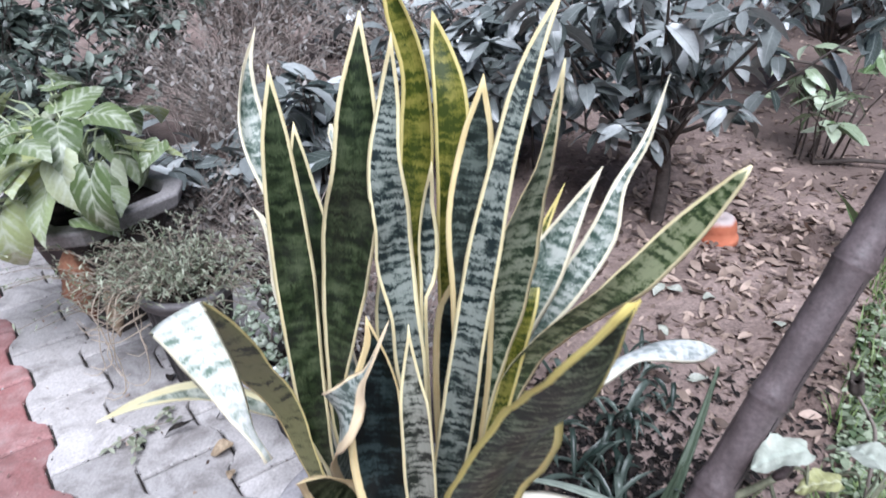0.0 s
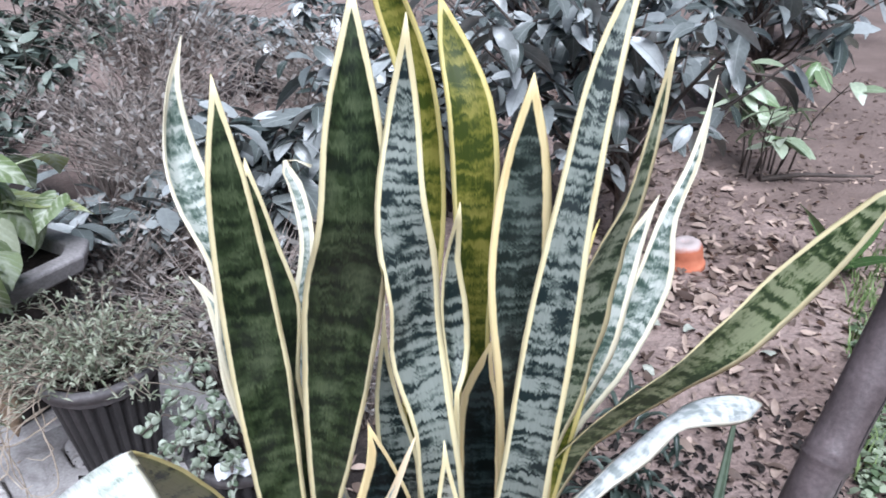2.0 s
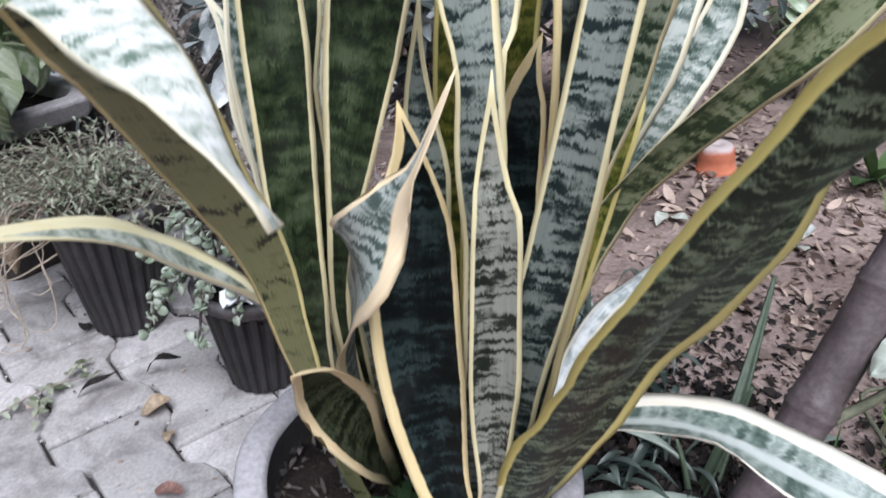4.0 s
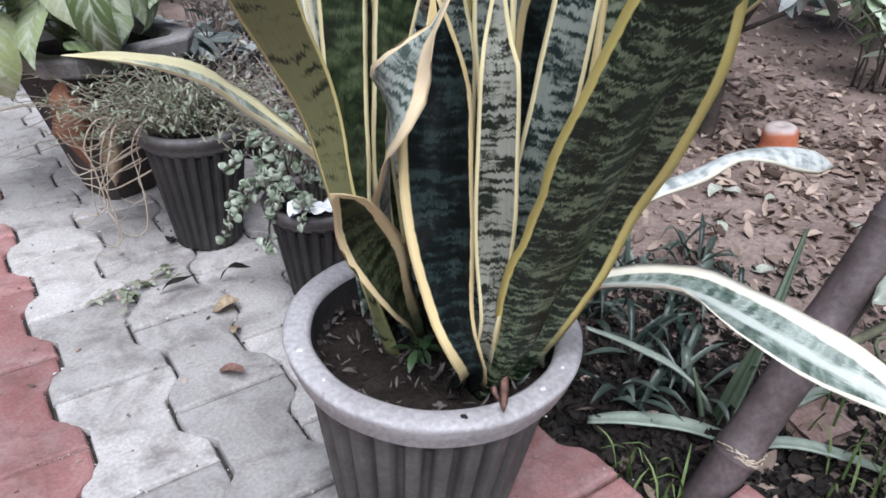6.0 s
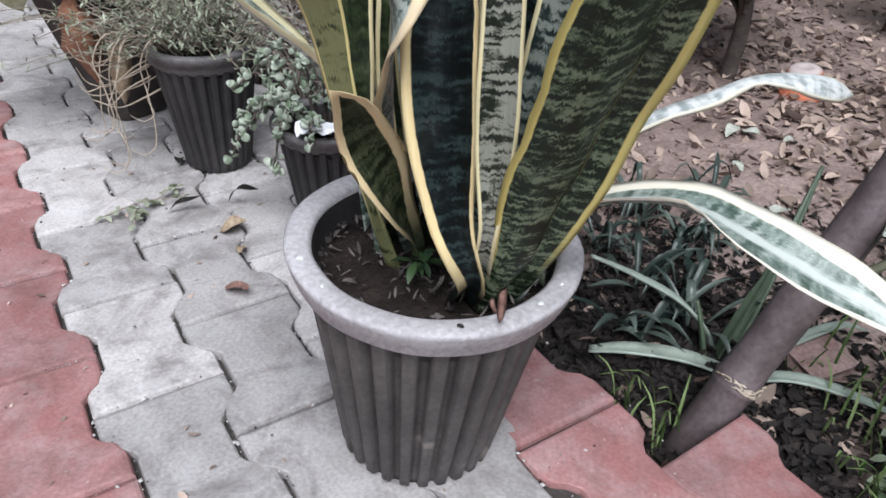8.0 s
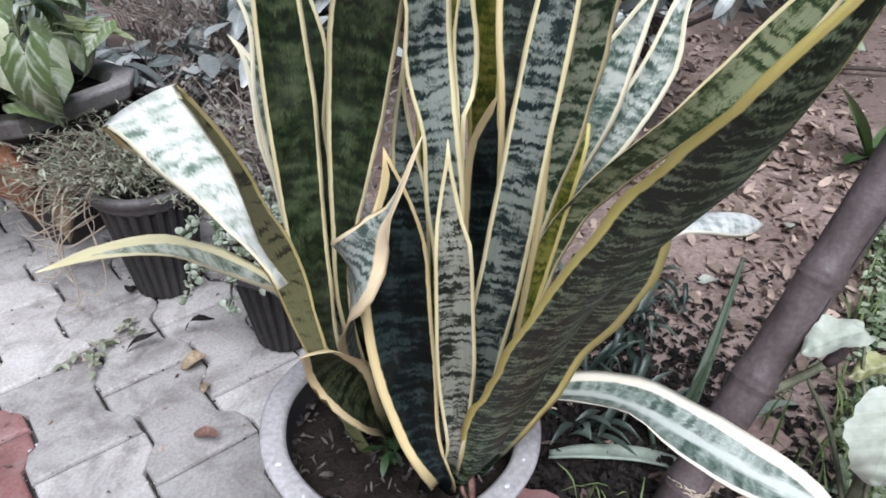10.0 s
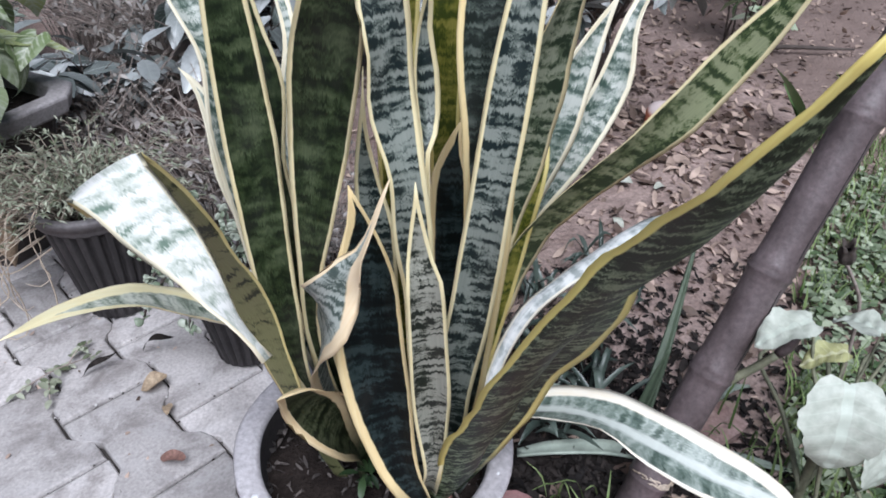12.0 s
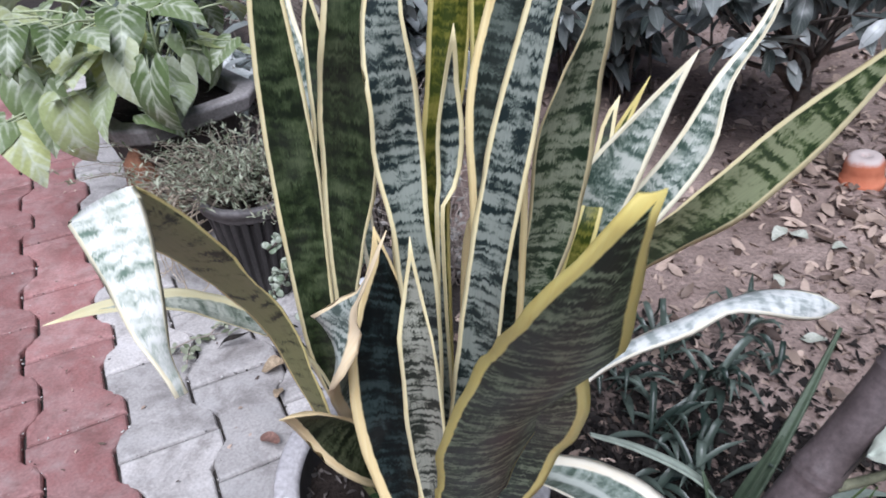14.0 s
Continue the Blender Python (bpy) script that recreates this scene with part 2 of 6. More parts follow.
    return n.finish(col, n.ramp(dust, [(0.3, (rough,)), (0.8, (rough + 0.22,))]), n.math("ADD", streak, n.math("MULTIPLY", bands, 0.4)), 0.15, 0.002, spec, trans)


def marbled_leaf():
    """Arrowhead leaves: each its own green to yellow-green, silvery marbling along the midrib and the side veins."""
    n = Nodes("arrowhead_leaf")
    tone = n.node("ShaderNodeObjectInfo").outputs["Random"]
    col = n.ramp(tone, [(0.0, (0.095, 0.140, 0.050)), (0.35, (0.190, 0.250, 0.110)), (0.6, (0.330, 0.400, 0.230)), (0.8, (0.420, 0.460, 0.170)), (1.0, (0.460, 0.500, 0.360))])
    v = n.coords("Object")
    broad, fine = n.noise(v, 32, 4), n.noise(v, 150, 3)
    uv = n.node("ShaderNodeTexCoord")
    sep = n.node("ShaderNodeSeparateXYZ")
    n.link(uv.outputs["UV"], sep.inputs[0])
    off = n.math("ABSOLUTE", n.math("SUBTRACT", sep.outputs["X"], 0.5))
    wave = n.math("SINE", n.math("ADD", n.math("ADD", n.math("MULTIPLY", sep.outputs["Y"], 30.0), n.math("MULTIPLY", off, -26.0)), n.math("MULTIPLY", broad, 3.0)))
    vein = n.math("MULTIPLY", n.math("MAXIMUM", wave, 0.0), 0.22)
    pale = n.math("ADD", n.math("ADD", n.math("MULTIPLY", broad, 0.9), vein), n.math("MULTIPLY", off, -0.75))
    col = n.mix(n.ramp(pale, [(0.30, (0.0,)), (0.62, (0.75,))]), col, (0.600, 0.640, 0.520))
    col = n.mix(n.ramp(off, [(0.006, (0.5,)), (0.022, (0.0,))]), col, (0.55, 0.60, 0.44))
    col = n.mix(0.35, col, n.ramp(fine, [(0.3, (0.34,)), (0.7, (0.66,))]), "OVERLAY")
    brown = n.noise(v, 24, 5)
    col = n.mix(n.ramp(brown, [(0.66, (0.0,)), (0.76, (0.6,))]), col, (0.230, 0.170, 0.090))
    return n.finish(col, 0.36, n.math("ADD", vein, n.math("MULTIPLY", fine, 0.4)), 0.35, 0.002, 0.5, 0.2)


M_ARROW = marbled_leaf()

CREAM, PALE = (0.84, 0.75, 0.45), (0.84, 0.79, 0.60)
M_SNAKE_GREEN = snake_mat("snake_green", (0.006, 0.012, 0.004), (0.026, 0.042, 0.015), (0.074, 0.098, 0.046), CREAM, 120, 0.52, 0.16, 0.42, spec=0.4, mottle=0.7)
M_SNAKE_GREY = snake_mat("snake_grey", (0.010, 0.020, 0.020), (0.105, 0.130, 0.112), (0.250, 0.280, 0.245), CREAM, 185, 0.49, 0.06, 0.40, mottle=0.55)
M_SNAKE_MID = snake_mat("snake_mid", (0.026, 0.048, 0.016), (0.105, 0.145, 0.058), (0.290, 0.325, 0.185), CREAM, 140, 0.505, 0.08, 0.40, mottle=0.7)
M_SNAKE_SLATE = snake_mat("snake_slate", (0.009, 0.015, 0.012), (0.034, 0.048, 0.039), (0.095, 0.116, 0.098), (0.82, 0.68, 0.36), 200, 0.51, 0.09, 0.62, spec=0.3, mottle=0.5)
# Backlight through these blades is painted in as a brighter yellow-green.
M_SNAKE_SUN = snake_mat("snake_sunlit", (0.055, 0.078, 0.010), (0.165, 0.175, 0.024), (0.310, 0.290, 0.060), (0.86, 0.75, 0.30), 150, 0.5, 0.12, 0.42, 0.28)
# The shade inside the clump is put into this near-black colour.
M_SNAKE_SHADED = snake_mat("snake_shaded", (0.003, 0.005, 0.005), (0.009, 0.015, 0.015), (0.026, 0.040, 0.039), (0.86, 0.70, 0.38), 220, 0.52, 0.10, 0.62, skew=-0.35, spec=0.18, jag=2.2, broken=0.25)
M_SNAKE_OLIVE = snake_mat("snake_olive", (0.009, 0.019, 0.008), (0.066, 0.098, 0.050), (0.235, 0.290, 0.180), (0.92, 0.80, 0.28), 215, 0.53, 0.065, 0.46, trans=0.32, right=(-0.90, 0.50), broken=0.42, jag=2.6, mottle=0.45)
M_SNAKE_OLIVE_B = snake_mat("snake_olive_wide", (0.009, 0.019, 0.008), (0.066, 0.098, 0.050), (0.235, 0.290, 0.180), (0.92, 0.82, 0.32), 215, 0.53, 0.065, 0.62, trans=0.32, skew=0.5, broken=0.42, jag=2.6, mottle=0.45)
M_SNAKE_BACK = snake_mat("snake_back", (0.022, 0.028, 0.011), (0.135, 0.142, 0.058), (0.200, 0.205, 0.092), (0.80, 0.70, 0.32), 110, 0.40, 0.06, 0.30, mottle=0.5, jag=1.8, broken=0.2)
M_SNAKE_PALE = snake_mat("snake_pale", (0.048, 0.082, 0.064), (0.195, 0.245, 0.205), (0.470, 0.500, 0.450), PALE, 150, 0.48, 0.1, 0.50, mottle=0.6)
M_SNAKE_MARBLE = snake_mat("snake_marble", (0.014, 0.019, 0.013), (0.160, 0.165, 0.132), (0.310, 0.315, 0.262), CREAM, 230, 0.47, 0.05, 0.34, mottle=0.6, jag=2.0, broken=0.3)
# Pale blade; its sky sheen is put into the colour as white.
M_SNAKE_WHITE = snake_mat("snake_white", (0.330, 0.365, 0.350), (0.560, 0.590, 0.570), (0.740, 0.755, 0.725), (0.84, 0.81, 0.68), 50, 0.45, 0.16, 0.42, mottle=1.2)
M_SNAKE_SAGE = snake_mat("snake_sage", (0.016, 0.036, 0.016), (0.105, 0.145, 0.080), (0.310, 0.345, 0.245), CREAM, 160, 0.47, 0.07, 0.36, mottle=0.65)
M_SNAKE_ARCH = snake_mat("snake_arched", (0.055, 0.085, 0.068), (0.180, 0.230, 0.195), (0.430, 0.480, 0.435), (0.90, 0.85, 0.72), 150, 0.48, 0.18, 0.85, mottle=0.6, rough=0.3, skew=-0.3, rib=(0.75, (0.66, 0.70, 0.65)))
M_SNAKE_DROOP = snake_mat("snake_drooping", (0.090, 0.120, 0.090), (0.300, 0.340, 0.280), (0.560, 0.585, 0.510), (0.86, 0.80, 0.52), 140, 0.48, 0.14, 0.70, mottle=0.6)
M_SNAKE_SHORT = snake_mat("snake_short", (0.010, 0.014, 0.006), (0.040, 0.050, 0.024), (0.085, 0.095, 0.052), (0.86, 0.70, 0.42), 150, 0.52, 0.12, 1.05, spec=0.25, skew=0.15, jag=2.0, broken=0.2)
# Pale inner leaf face, whitened further: blown-out sky light is in the colour.
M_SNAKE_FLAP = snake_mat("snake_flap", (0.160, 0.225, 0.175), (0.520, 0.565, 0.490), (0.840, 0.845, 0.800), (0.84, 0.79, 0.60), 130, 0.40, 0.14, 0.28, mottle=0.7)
M_SNAKE_CURL = snake_mat("snake_curl", (0.070, 0.098, 0.086), (0.230, 0.275, 0.245), (0.420, 0.460, 0.420), (0.86, 0.71, 0.48), 190, 0.47, 0.08, 0.92, skew=0.55, jag=1.8, broken=0.15)



def garden_soil():
    """Reddish-brown trodden earth: pale dry crusts, a damp dark bed past a ragged line, black mould and painted shade
    along the paving.
    """
    n = Nodes("soil")
    v = n.coords("Object")
    broad, mid, grain = n.noise(v, 2.6, 6), n.noise(v, 17, 5, 0.65), n.noise(v, 90, 3)
    col = n.ramp(broad, [(0.32, (0.165, 0.116, 0.098)), (0.68, (0.430, 0.330, 0.290))])
    col = n.mix(n.ramp(mid, [(0.48, (0.0,)), (0.70, (0.6,))]), col, (0.145, 0.098, 0.080))
    col = n.mix(0.6, col, n.ramp(grain, [(0.25, (0.25,)), (0.75, (0.75,))]), "OVERLAY")
    sep = n.node("ShaderNodeSeparateXYZ")
    n.link(v, sep.inputs[0])
    x, y = sep.outputs["X"], sep.outputs["Y"]
    ragged = n.math("MULTIPLY", n.math("SUBTRACT", n.noise(v, 5.0, 5), 0.5), 0.35)
    # past the line from (1.15, 3.3) to (1.4, 2.4) the ground was dug over and is damp
    past = n.math("ADD", n.math("ADD", n.math("MULTIPLY", x, 0.963), n.math("MULTIPLY", y, 0.268)), ragged)
    col = n.mix(n.ramp(n.math("SUBTRACT", past, 1.5), [(0.49, (0.0,)), (0.56, (0.65,))]), col, (0.170, 0.125, 0.106))
    # rotted leaf mould and painted plant shade blacken the strip beside the path
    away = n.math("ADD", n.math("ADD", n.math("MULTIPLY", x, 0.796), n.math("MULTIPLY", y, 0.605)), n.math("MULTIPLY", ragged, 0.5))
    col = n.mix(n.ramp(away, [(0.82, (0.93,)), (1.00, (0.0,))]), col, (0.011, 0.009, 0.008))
    height = n.math("ADD", n.math("MULTIPLY", broad, 0.4), n.math("ADD", n.math("MULTIPLY", mid, 0.7), n.math("MULTIPLY", grain, 0.6)))
    return n.finish(col, 0.92, height, 0.9, 0.016)


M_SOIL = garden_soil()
M_POTSOIL = rough_mat("pot_soil", (0.010, 0.008, 0.007), (0.040, 0.031, 0.027), 30, 0.95, 220, 0.8, 0.006, ((0.15, 0.135, 0.125), 55, 0.66), spec=0.1)
M_SAND = rough_mat("joint_sand", (0.028, 0.024, 0.022), (0.075, 0.066, 0.060), 20, 0.95, 260)
M_PAVER = rough_mat("grey_paver", (0.368, 0.343, 0.330), (0.535, 0.506, 0.490), 7, 0.75, 170, 0.6, 0.002, ((0.50, 0.485, 0.48), 70, 0.70), 0.45, wear=((0.150, 0.132, 0.124), (0.60, 0.58, 0.575)), grit=0.5)
M_PAVER_RED = rough_mat("red_paver", (0.300, 0.112, 0.105), (0.430, 0.260, 0.250), 8, 0.75, 170, 0.6, 0.002, ((0.50, 0.37, 0.35), 60, 0.70), 0.35, wear=((0.190, 0.098, 0.088), (0.46, 0.36, 0.345)), grit=0.45)
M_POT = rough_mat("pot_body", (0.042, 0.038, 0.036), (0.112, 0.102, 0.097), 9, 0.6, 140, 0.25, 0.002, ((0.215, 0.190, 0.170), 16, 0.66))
# Paler than the side: light on the upturned rim is put in, besides dust.
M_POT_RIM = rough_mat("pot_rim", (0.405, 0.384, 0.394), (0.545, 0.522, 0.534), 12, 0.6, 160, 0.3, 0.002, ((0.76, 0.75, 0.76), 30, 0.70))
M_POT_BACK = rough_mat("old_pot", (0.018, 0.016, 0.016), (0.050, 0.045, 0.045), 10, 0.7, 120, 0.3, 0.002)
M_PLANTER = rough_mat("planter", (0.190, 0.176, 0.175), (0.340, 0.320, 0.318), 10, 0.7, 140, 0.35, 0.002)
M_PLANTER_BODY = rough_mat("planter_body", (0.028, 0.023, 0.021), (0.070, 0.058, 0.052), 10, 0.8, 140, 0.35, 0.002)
M_TERRA_BROWN = rough_mat("dry_sheath", (0.085, 0.036, 0.020), (0.250, 0.115, 0.066), 14, 0.9, 150, 0.5, 0.003)
M_BAMBOO = rough_mat("bamboo", (0.062, 0.047, 0.047), (0.165, 0.132, 0.134), 14, 0.5, 130, 0.35, 0.002)
M_CRACK = rough_mat("dark_crack", (0.012, 0.010, 0.010), (0.030, 0.025, 0.025), 30, 0.95, 160, 0.3, 0.002)
M_BARK = rough_mat("bark", (0.060, 0.048, 0.042), (0.130, 0.105, 0.092), 25, 0.9, 160, 0.7, 0.004)
M_TWIG = rough_mat("dry_twig", (0.190, 0.155, 0.135), (0.400, 0.340, 0.300), 25, 0.9, 160, 0.4, 0.002)
M_ROOT = rough_mat("dry_root", (0.360, 0.290, 0.210), (0.560, 0.480, 0.390), 25, 0.9, 160, 0.4, 0.002)
M_LITTER = foliage("dead_leaf", (0.050, 0.030, 0.022), (0.560, 0.430, 0.350), 0.6, 0.3, 0.0)
M_DEBRIS = foliage("soil_scraps", (0.010, 0.008, 0.007), (0.190, 0.165, 0.150), 0.85, 0.2, 0.0)
# Near-black: shade between the border plants is put into the scraps' colour.
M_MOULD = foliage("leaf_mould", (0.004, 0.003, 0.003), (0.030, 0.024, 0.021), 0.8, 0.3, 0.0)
# The light on the old rims' top is put into this lighter grey.
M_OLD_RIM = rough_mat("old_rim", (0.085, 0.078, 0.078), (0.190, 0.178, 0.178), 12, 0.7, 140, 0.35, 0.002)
# The palest tones stand in for sky glints on glossy leaf tops.
M_SHRUB = foliage("shrub_leaf", (0.040, 0.056, 0.048), (0.600, 0.630, 0.625), 0.28, 0.8, 0.06, (0.34, 0.37, 0.35), 0.55)
M_BRIGHT = foliage("bright_leaf", (0.110, 0.190, 0.060), (0.600, 0.660, 0.520), 0.3, 0.7, 0.12, (0.50, 0.56, 0.40))
M_DRYLEAF = foliage("dry_leaf", (0.085, 0.078, 0.068), (0.400, 0.372, 0.345), 0.8, 0.2, 0.05)
M_ARROW_STALK = rough_mat("arrowhead_stalk", (0.300, 0.350, 0.200), (0.480, 0.520, 0.340), 25, 0.6, 160, 0.2, 0.002)
M_TRAIL = foliage("trailing_leaf", (0.095, 0.115, 0.062), (0.430, 0.450, 0.345), 0.6, 0.3, 0.05)
M_TRAIL_STEM = rough_mat("trailing_stem", (0.130, 0.105, 0.080), (0.330, 0.280, 0.220), 25, 0.9, 160, 0.4, 0.002)
M_JADE = foliage("jade_leaf", (0.150, 0.200, 0.125), (0.480, 0.520, 0.430), 0.4, 0.5, 0.05)
M_GRASS = foliage("grass", (0.085, 0.145, 0.040), (0.300, 0.385, 0.160), 0.5, 0.3, 0.2)
M_STRAP = foliage("strap_leaf", (0.022, 0.036, 0.028), (0.120, 0.150, 0.125), 0.34, 0.5, 0.05, single=True)
M_ALOE = foliage("strap_pale", (0.270, 0.330, 0.265), (0.460, 0.515, 0.440), 0.45, 0.4, 0.08)
M_EGGPLANT = foliage("broad_leaf", (0.400, 0.445, 0.370), (0.560, 0.590, 0.510), 0.5, 0.4, 0.1, (0.58, 0.64, 0.55))
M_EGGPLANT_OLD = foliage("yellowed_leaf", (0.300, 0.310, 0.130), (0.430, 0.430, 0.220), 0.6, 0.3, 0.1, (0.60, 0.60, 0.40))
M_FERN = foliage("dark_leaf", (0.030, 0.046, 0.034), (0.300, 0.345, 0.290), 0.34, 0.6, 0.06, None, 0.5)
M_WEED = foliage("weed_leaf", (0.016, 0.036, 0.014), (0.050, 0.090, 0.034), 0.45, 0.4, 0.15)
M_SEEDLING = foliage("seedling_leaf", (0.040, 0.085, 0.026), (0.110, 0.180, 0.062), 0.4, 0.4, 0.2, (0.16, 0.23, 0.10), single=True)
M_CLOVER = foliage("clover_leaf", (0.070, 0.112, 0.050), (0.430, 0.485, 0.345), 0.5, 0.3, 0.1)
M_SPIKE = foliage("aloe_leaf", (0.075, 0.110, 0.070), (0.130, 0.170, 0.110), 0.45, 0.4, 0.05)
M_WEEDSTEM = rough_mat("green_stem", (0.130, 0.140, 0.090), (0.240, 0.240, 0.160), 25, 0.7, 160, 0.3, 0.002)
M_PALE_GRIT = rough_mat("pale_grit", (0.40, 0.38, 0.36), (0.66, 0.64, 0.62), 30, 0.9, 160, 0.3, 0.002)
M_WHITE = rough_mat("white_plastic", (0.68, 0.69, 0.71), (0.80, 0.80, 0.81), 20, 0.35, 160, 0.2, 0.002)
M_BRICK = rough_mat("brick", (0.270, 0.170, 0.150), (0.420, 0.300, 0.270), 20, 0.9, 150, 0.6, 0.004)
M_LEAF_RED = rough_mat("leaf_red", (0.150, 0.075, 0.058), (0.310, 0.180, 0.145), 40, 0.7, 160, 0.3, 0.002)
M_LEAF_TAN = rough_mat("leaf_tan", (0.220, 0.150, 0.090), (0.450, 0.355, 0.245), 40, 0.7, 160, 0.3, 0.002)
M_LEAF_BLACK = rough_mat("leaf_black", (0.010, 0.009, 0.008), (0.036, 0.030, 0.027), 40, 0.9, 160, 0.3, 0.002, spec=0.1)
M_LEAF_PALE = rough_mat("leaf_pale", (0.310, 0.330, 0.260), (0.520, 0.530, 0.460), 30, 0.6, 160, 0.3, 0.002)


def dusty_clay():
    """Orange clay, grey-white with lime dust settled on its upturned end."""
    n = Nodes("dusty_clay")
    v = n.coords("Object")
    sep = n.node("ShaderNodeSeparateXYZ")
    n.link(v, sep.inputs[0])
    g = n.noise(v, 35, 4)
    clay = n.ramp(n.noise(v, 18, 4), [(0.3, (0.48, 0.140, 0.070)), (0.7, (0.62, 0.220, 0.120))])
    line = n.math("MULTIPLY_ADD", g, 0.03, sep.outputs["Z"])
    col = n.mix(n.ramp(line, [(0.090, (0.0,)), (0.104, (0.85,))]), clay, (0.62, 0.58, 0.56))
    return n.finish(col, 0.85, g, 0.4, 0.002)


M_CLAY = dusty_clay()

# ---- ground and pavement ----
EU, EV = np.array([0.796, 0.605]), np.array([0.605, -0.796])   # across and along the paver columns
PU, PV = 0.150, 0.250                                          # column pitch, paver length


def uv_xy(u, v):
    p = u * EU + v * EV
    return float(p[0]), float(p[1])


def ground_z(x, y):
    u = x * EU[0] + y * EU[1]
    rise = -0.05 + 0.022 * noise.noise((x * 1.7, y * 1.7, 3.1)) + 0.010 * noise.noise((x * 6, y * 6, 1.0)) + 0.005 * noise.noise((x * 19, y * 19, 5.0))
    trench = -0.045 * math.exp(-(((u - 0.70) / 0.06) ** 2))
    return rise + trench - (0.06 if u < 0.60 else 0.0)


def make_ground():
    def steps(lo, hi, near_lo, near_hi, fine):
        a = list(np.arange(near_lo, near_hi, fine))
        d, x = fine, near_hi
        while x < hi:
            a.append(x)
            d *= 1.35
            x += d
        a.append(hi)
        d, x = fine, near_lo
        while x > lo:
            d *= 1.35
            x -= d
            a.insert(0, max(x, lo))
        return a

    xs, ys = steps(-400, 400, -1.2, 2.2, 0.025), steps(-300, 600, 0.5, 4.0, 0.025)
    verts = [(x, y, ground_z(x, y)) for y in ys for x in xs]
    w = len(xs)
    faces = [(j * w + i, j * w + i + 1, (j + 1) * w + i + 1, (j + 1) * w + i) for j in range(len(ys) - 1) for i in range(w - 1)]
    tagged(new("ground", mesh_of("ground", verts, faces, M_SOIL)), "bare reddish-brown garden soil strewn with litter", "soil", "", "structure")


make_ground()


def make_bed():
    """The packed sand bed under the pavers."""
    bm = bmesh.new()
    top = [uv_xy(u, v) for u, v in ((-1.14, -3.30), (0.585, -3.30), (0.585, 0.92), (-1.14, 0.92))]
    lo = [bm.verts.new((x, y, -0.14)) for x, y in top]
    hi = [bm.verts.new((x, y, -0.014)) for x, y in top]
    bm.faces.new(hi)
    bm.faces.new(lo[::-1])
    for i in range(4):
        bm.faces.new((lo[i], lo[(i + 1) % 4], hi[(i + 1) % 4], hi[i]))
    bmesh.ops.recalc_face_normals(bm, faces=bm.faces)
    me = bpy.data.meshes.new("pavement")
    bm.to_mesh(me)
    bm.free()
    me.materials.append(M_SAND)
    return tagged(new("pavement", me), "interlocking concrete paver path in grey and faded red", "pavement", "", "structure")


pavement = make_bed()


def paver_mesh(name, mat):
    """A bone-shaped interlocking block, its top edge worn round."""
    g, a, h = 0.0028, 0.016, 0.06
    hw, hl = PU / 2 - g, PV / 2 - g
    side = [(-hl, hw + a), (-0.082, hw + a), (-0.062, hw + a * 0.55), (-0.050, hw - a * 0.4), (-0.036, hw - a), (0.036, hw - a), (0.050, hw - a * 0.4), (0.062, hw + a * 0.55), (0.082, hw + a), (hl, hw + a)]
    outline = [(u, v) for v, u in side] + [(-u, v) for v, u in side[::-1]]
    verts, faces, k = [], [], len(outline)
    for inset, z in ((0, -h), (0, -0.006), (0.0022, -0.0015), (0.006, 0.0)):
        for u, v in outline:
            s, r = 1 - inset / hw, 1 - inset / hl
            x, y = uv_xy(u * s, v * r)
            verts.append((x, y, z))
    for i in range(3):
        for j in range(k):
            p, q = i * k + j, i * k + (j + 1) % k
            faces.append((p, p + k, q + k, q))
    faces.append(tuple(3 * k + j for j in range(k))[::-1])
    me = mesh_of(name, verts, faces, mat, False)
    bm = bmesh.new()
    bm.from_mesh(me)
    bmesh.ops.recalc_face_normals(bm, faces=bm.faces)
    bm.to_mesh(me)
    bm.free()
    return me


def make_pavers():
    grey, red = paver_mesh("paver", M_PAVER), paver_mesh("red_paver", M_PAVER_RED)
    rnd = random.Random(4)
    for c in range(-7, 6):
        for r in range(-9, 8):
            u = -0.025 + PU * (c - 1)
            v = -1.061 + (0.125 if c % 2 else 0.0) + PV * r + PV / 2
            if c == 5:
                v -= 0.046
            x, y = uv_xy(u, v)
            if u < -1.10 or v < -3.26 or v > 0.88:
                continue
            is_red = c in (0, 1) or (c == 5 and v > -0.9) or (c < -3 and c % 4 == 0)
            ob = new("paver", red if is_red else grey)
            ob.parent = pavement
            ob.location = (x, y, rnd.uniform(-0.0025, 0.0025))
            ob.rotation_euler = (rnd.uniform(-0.006, 0.006), rnd.uniform(-0.006, 0.006), rnd.uniform(-0.012, 0.012))
    # a loose block, tipped at the dug-out edge
    x, y = uv_xy(0.718, -0.248)
    ob = new("paver", red)
    ob.parent = pavement
    ob.location, ob.rotation_euler = (x, y, -0.006), (0.02, 0.03, 0.05)

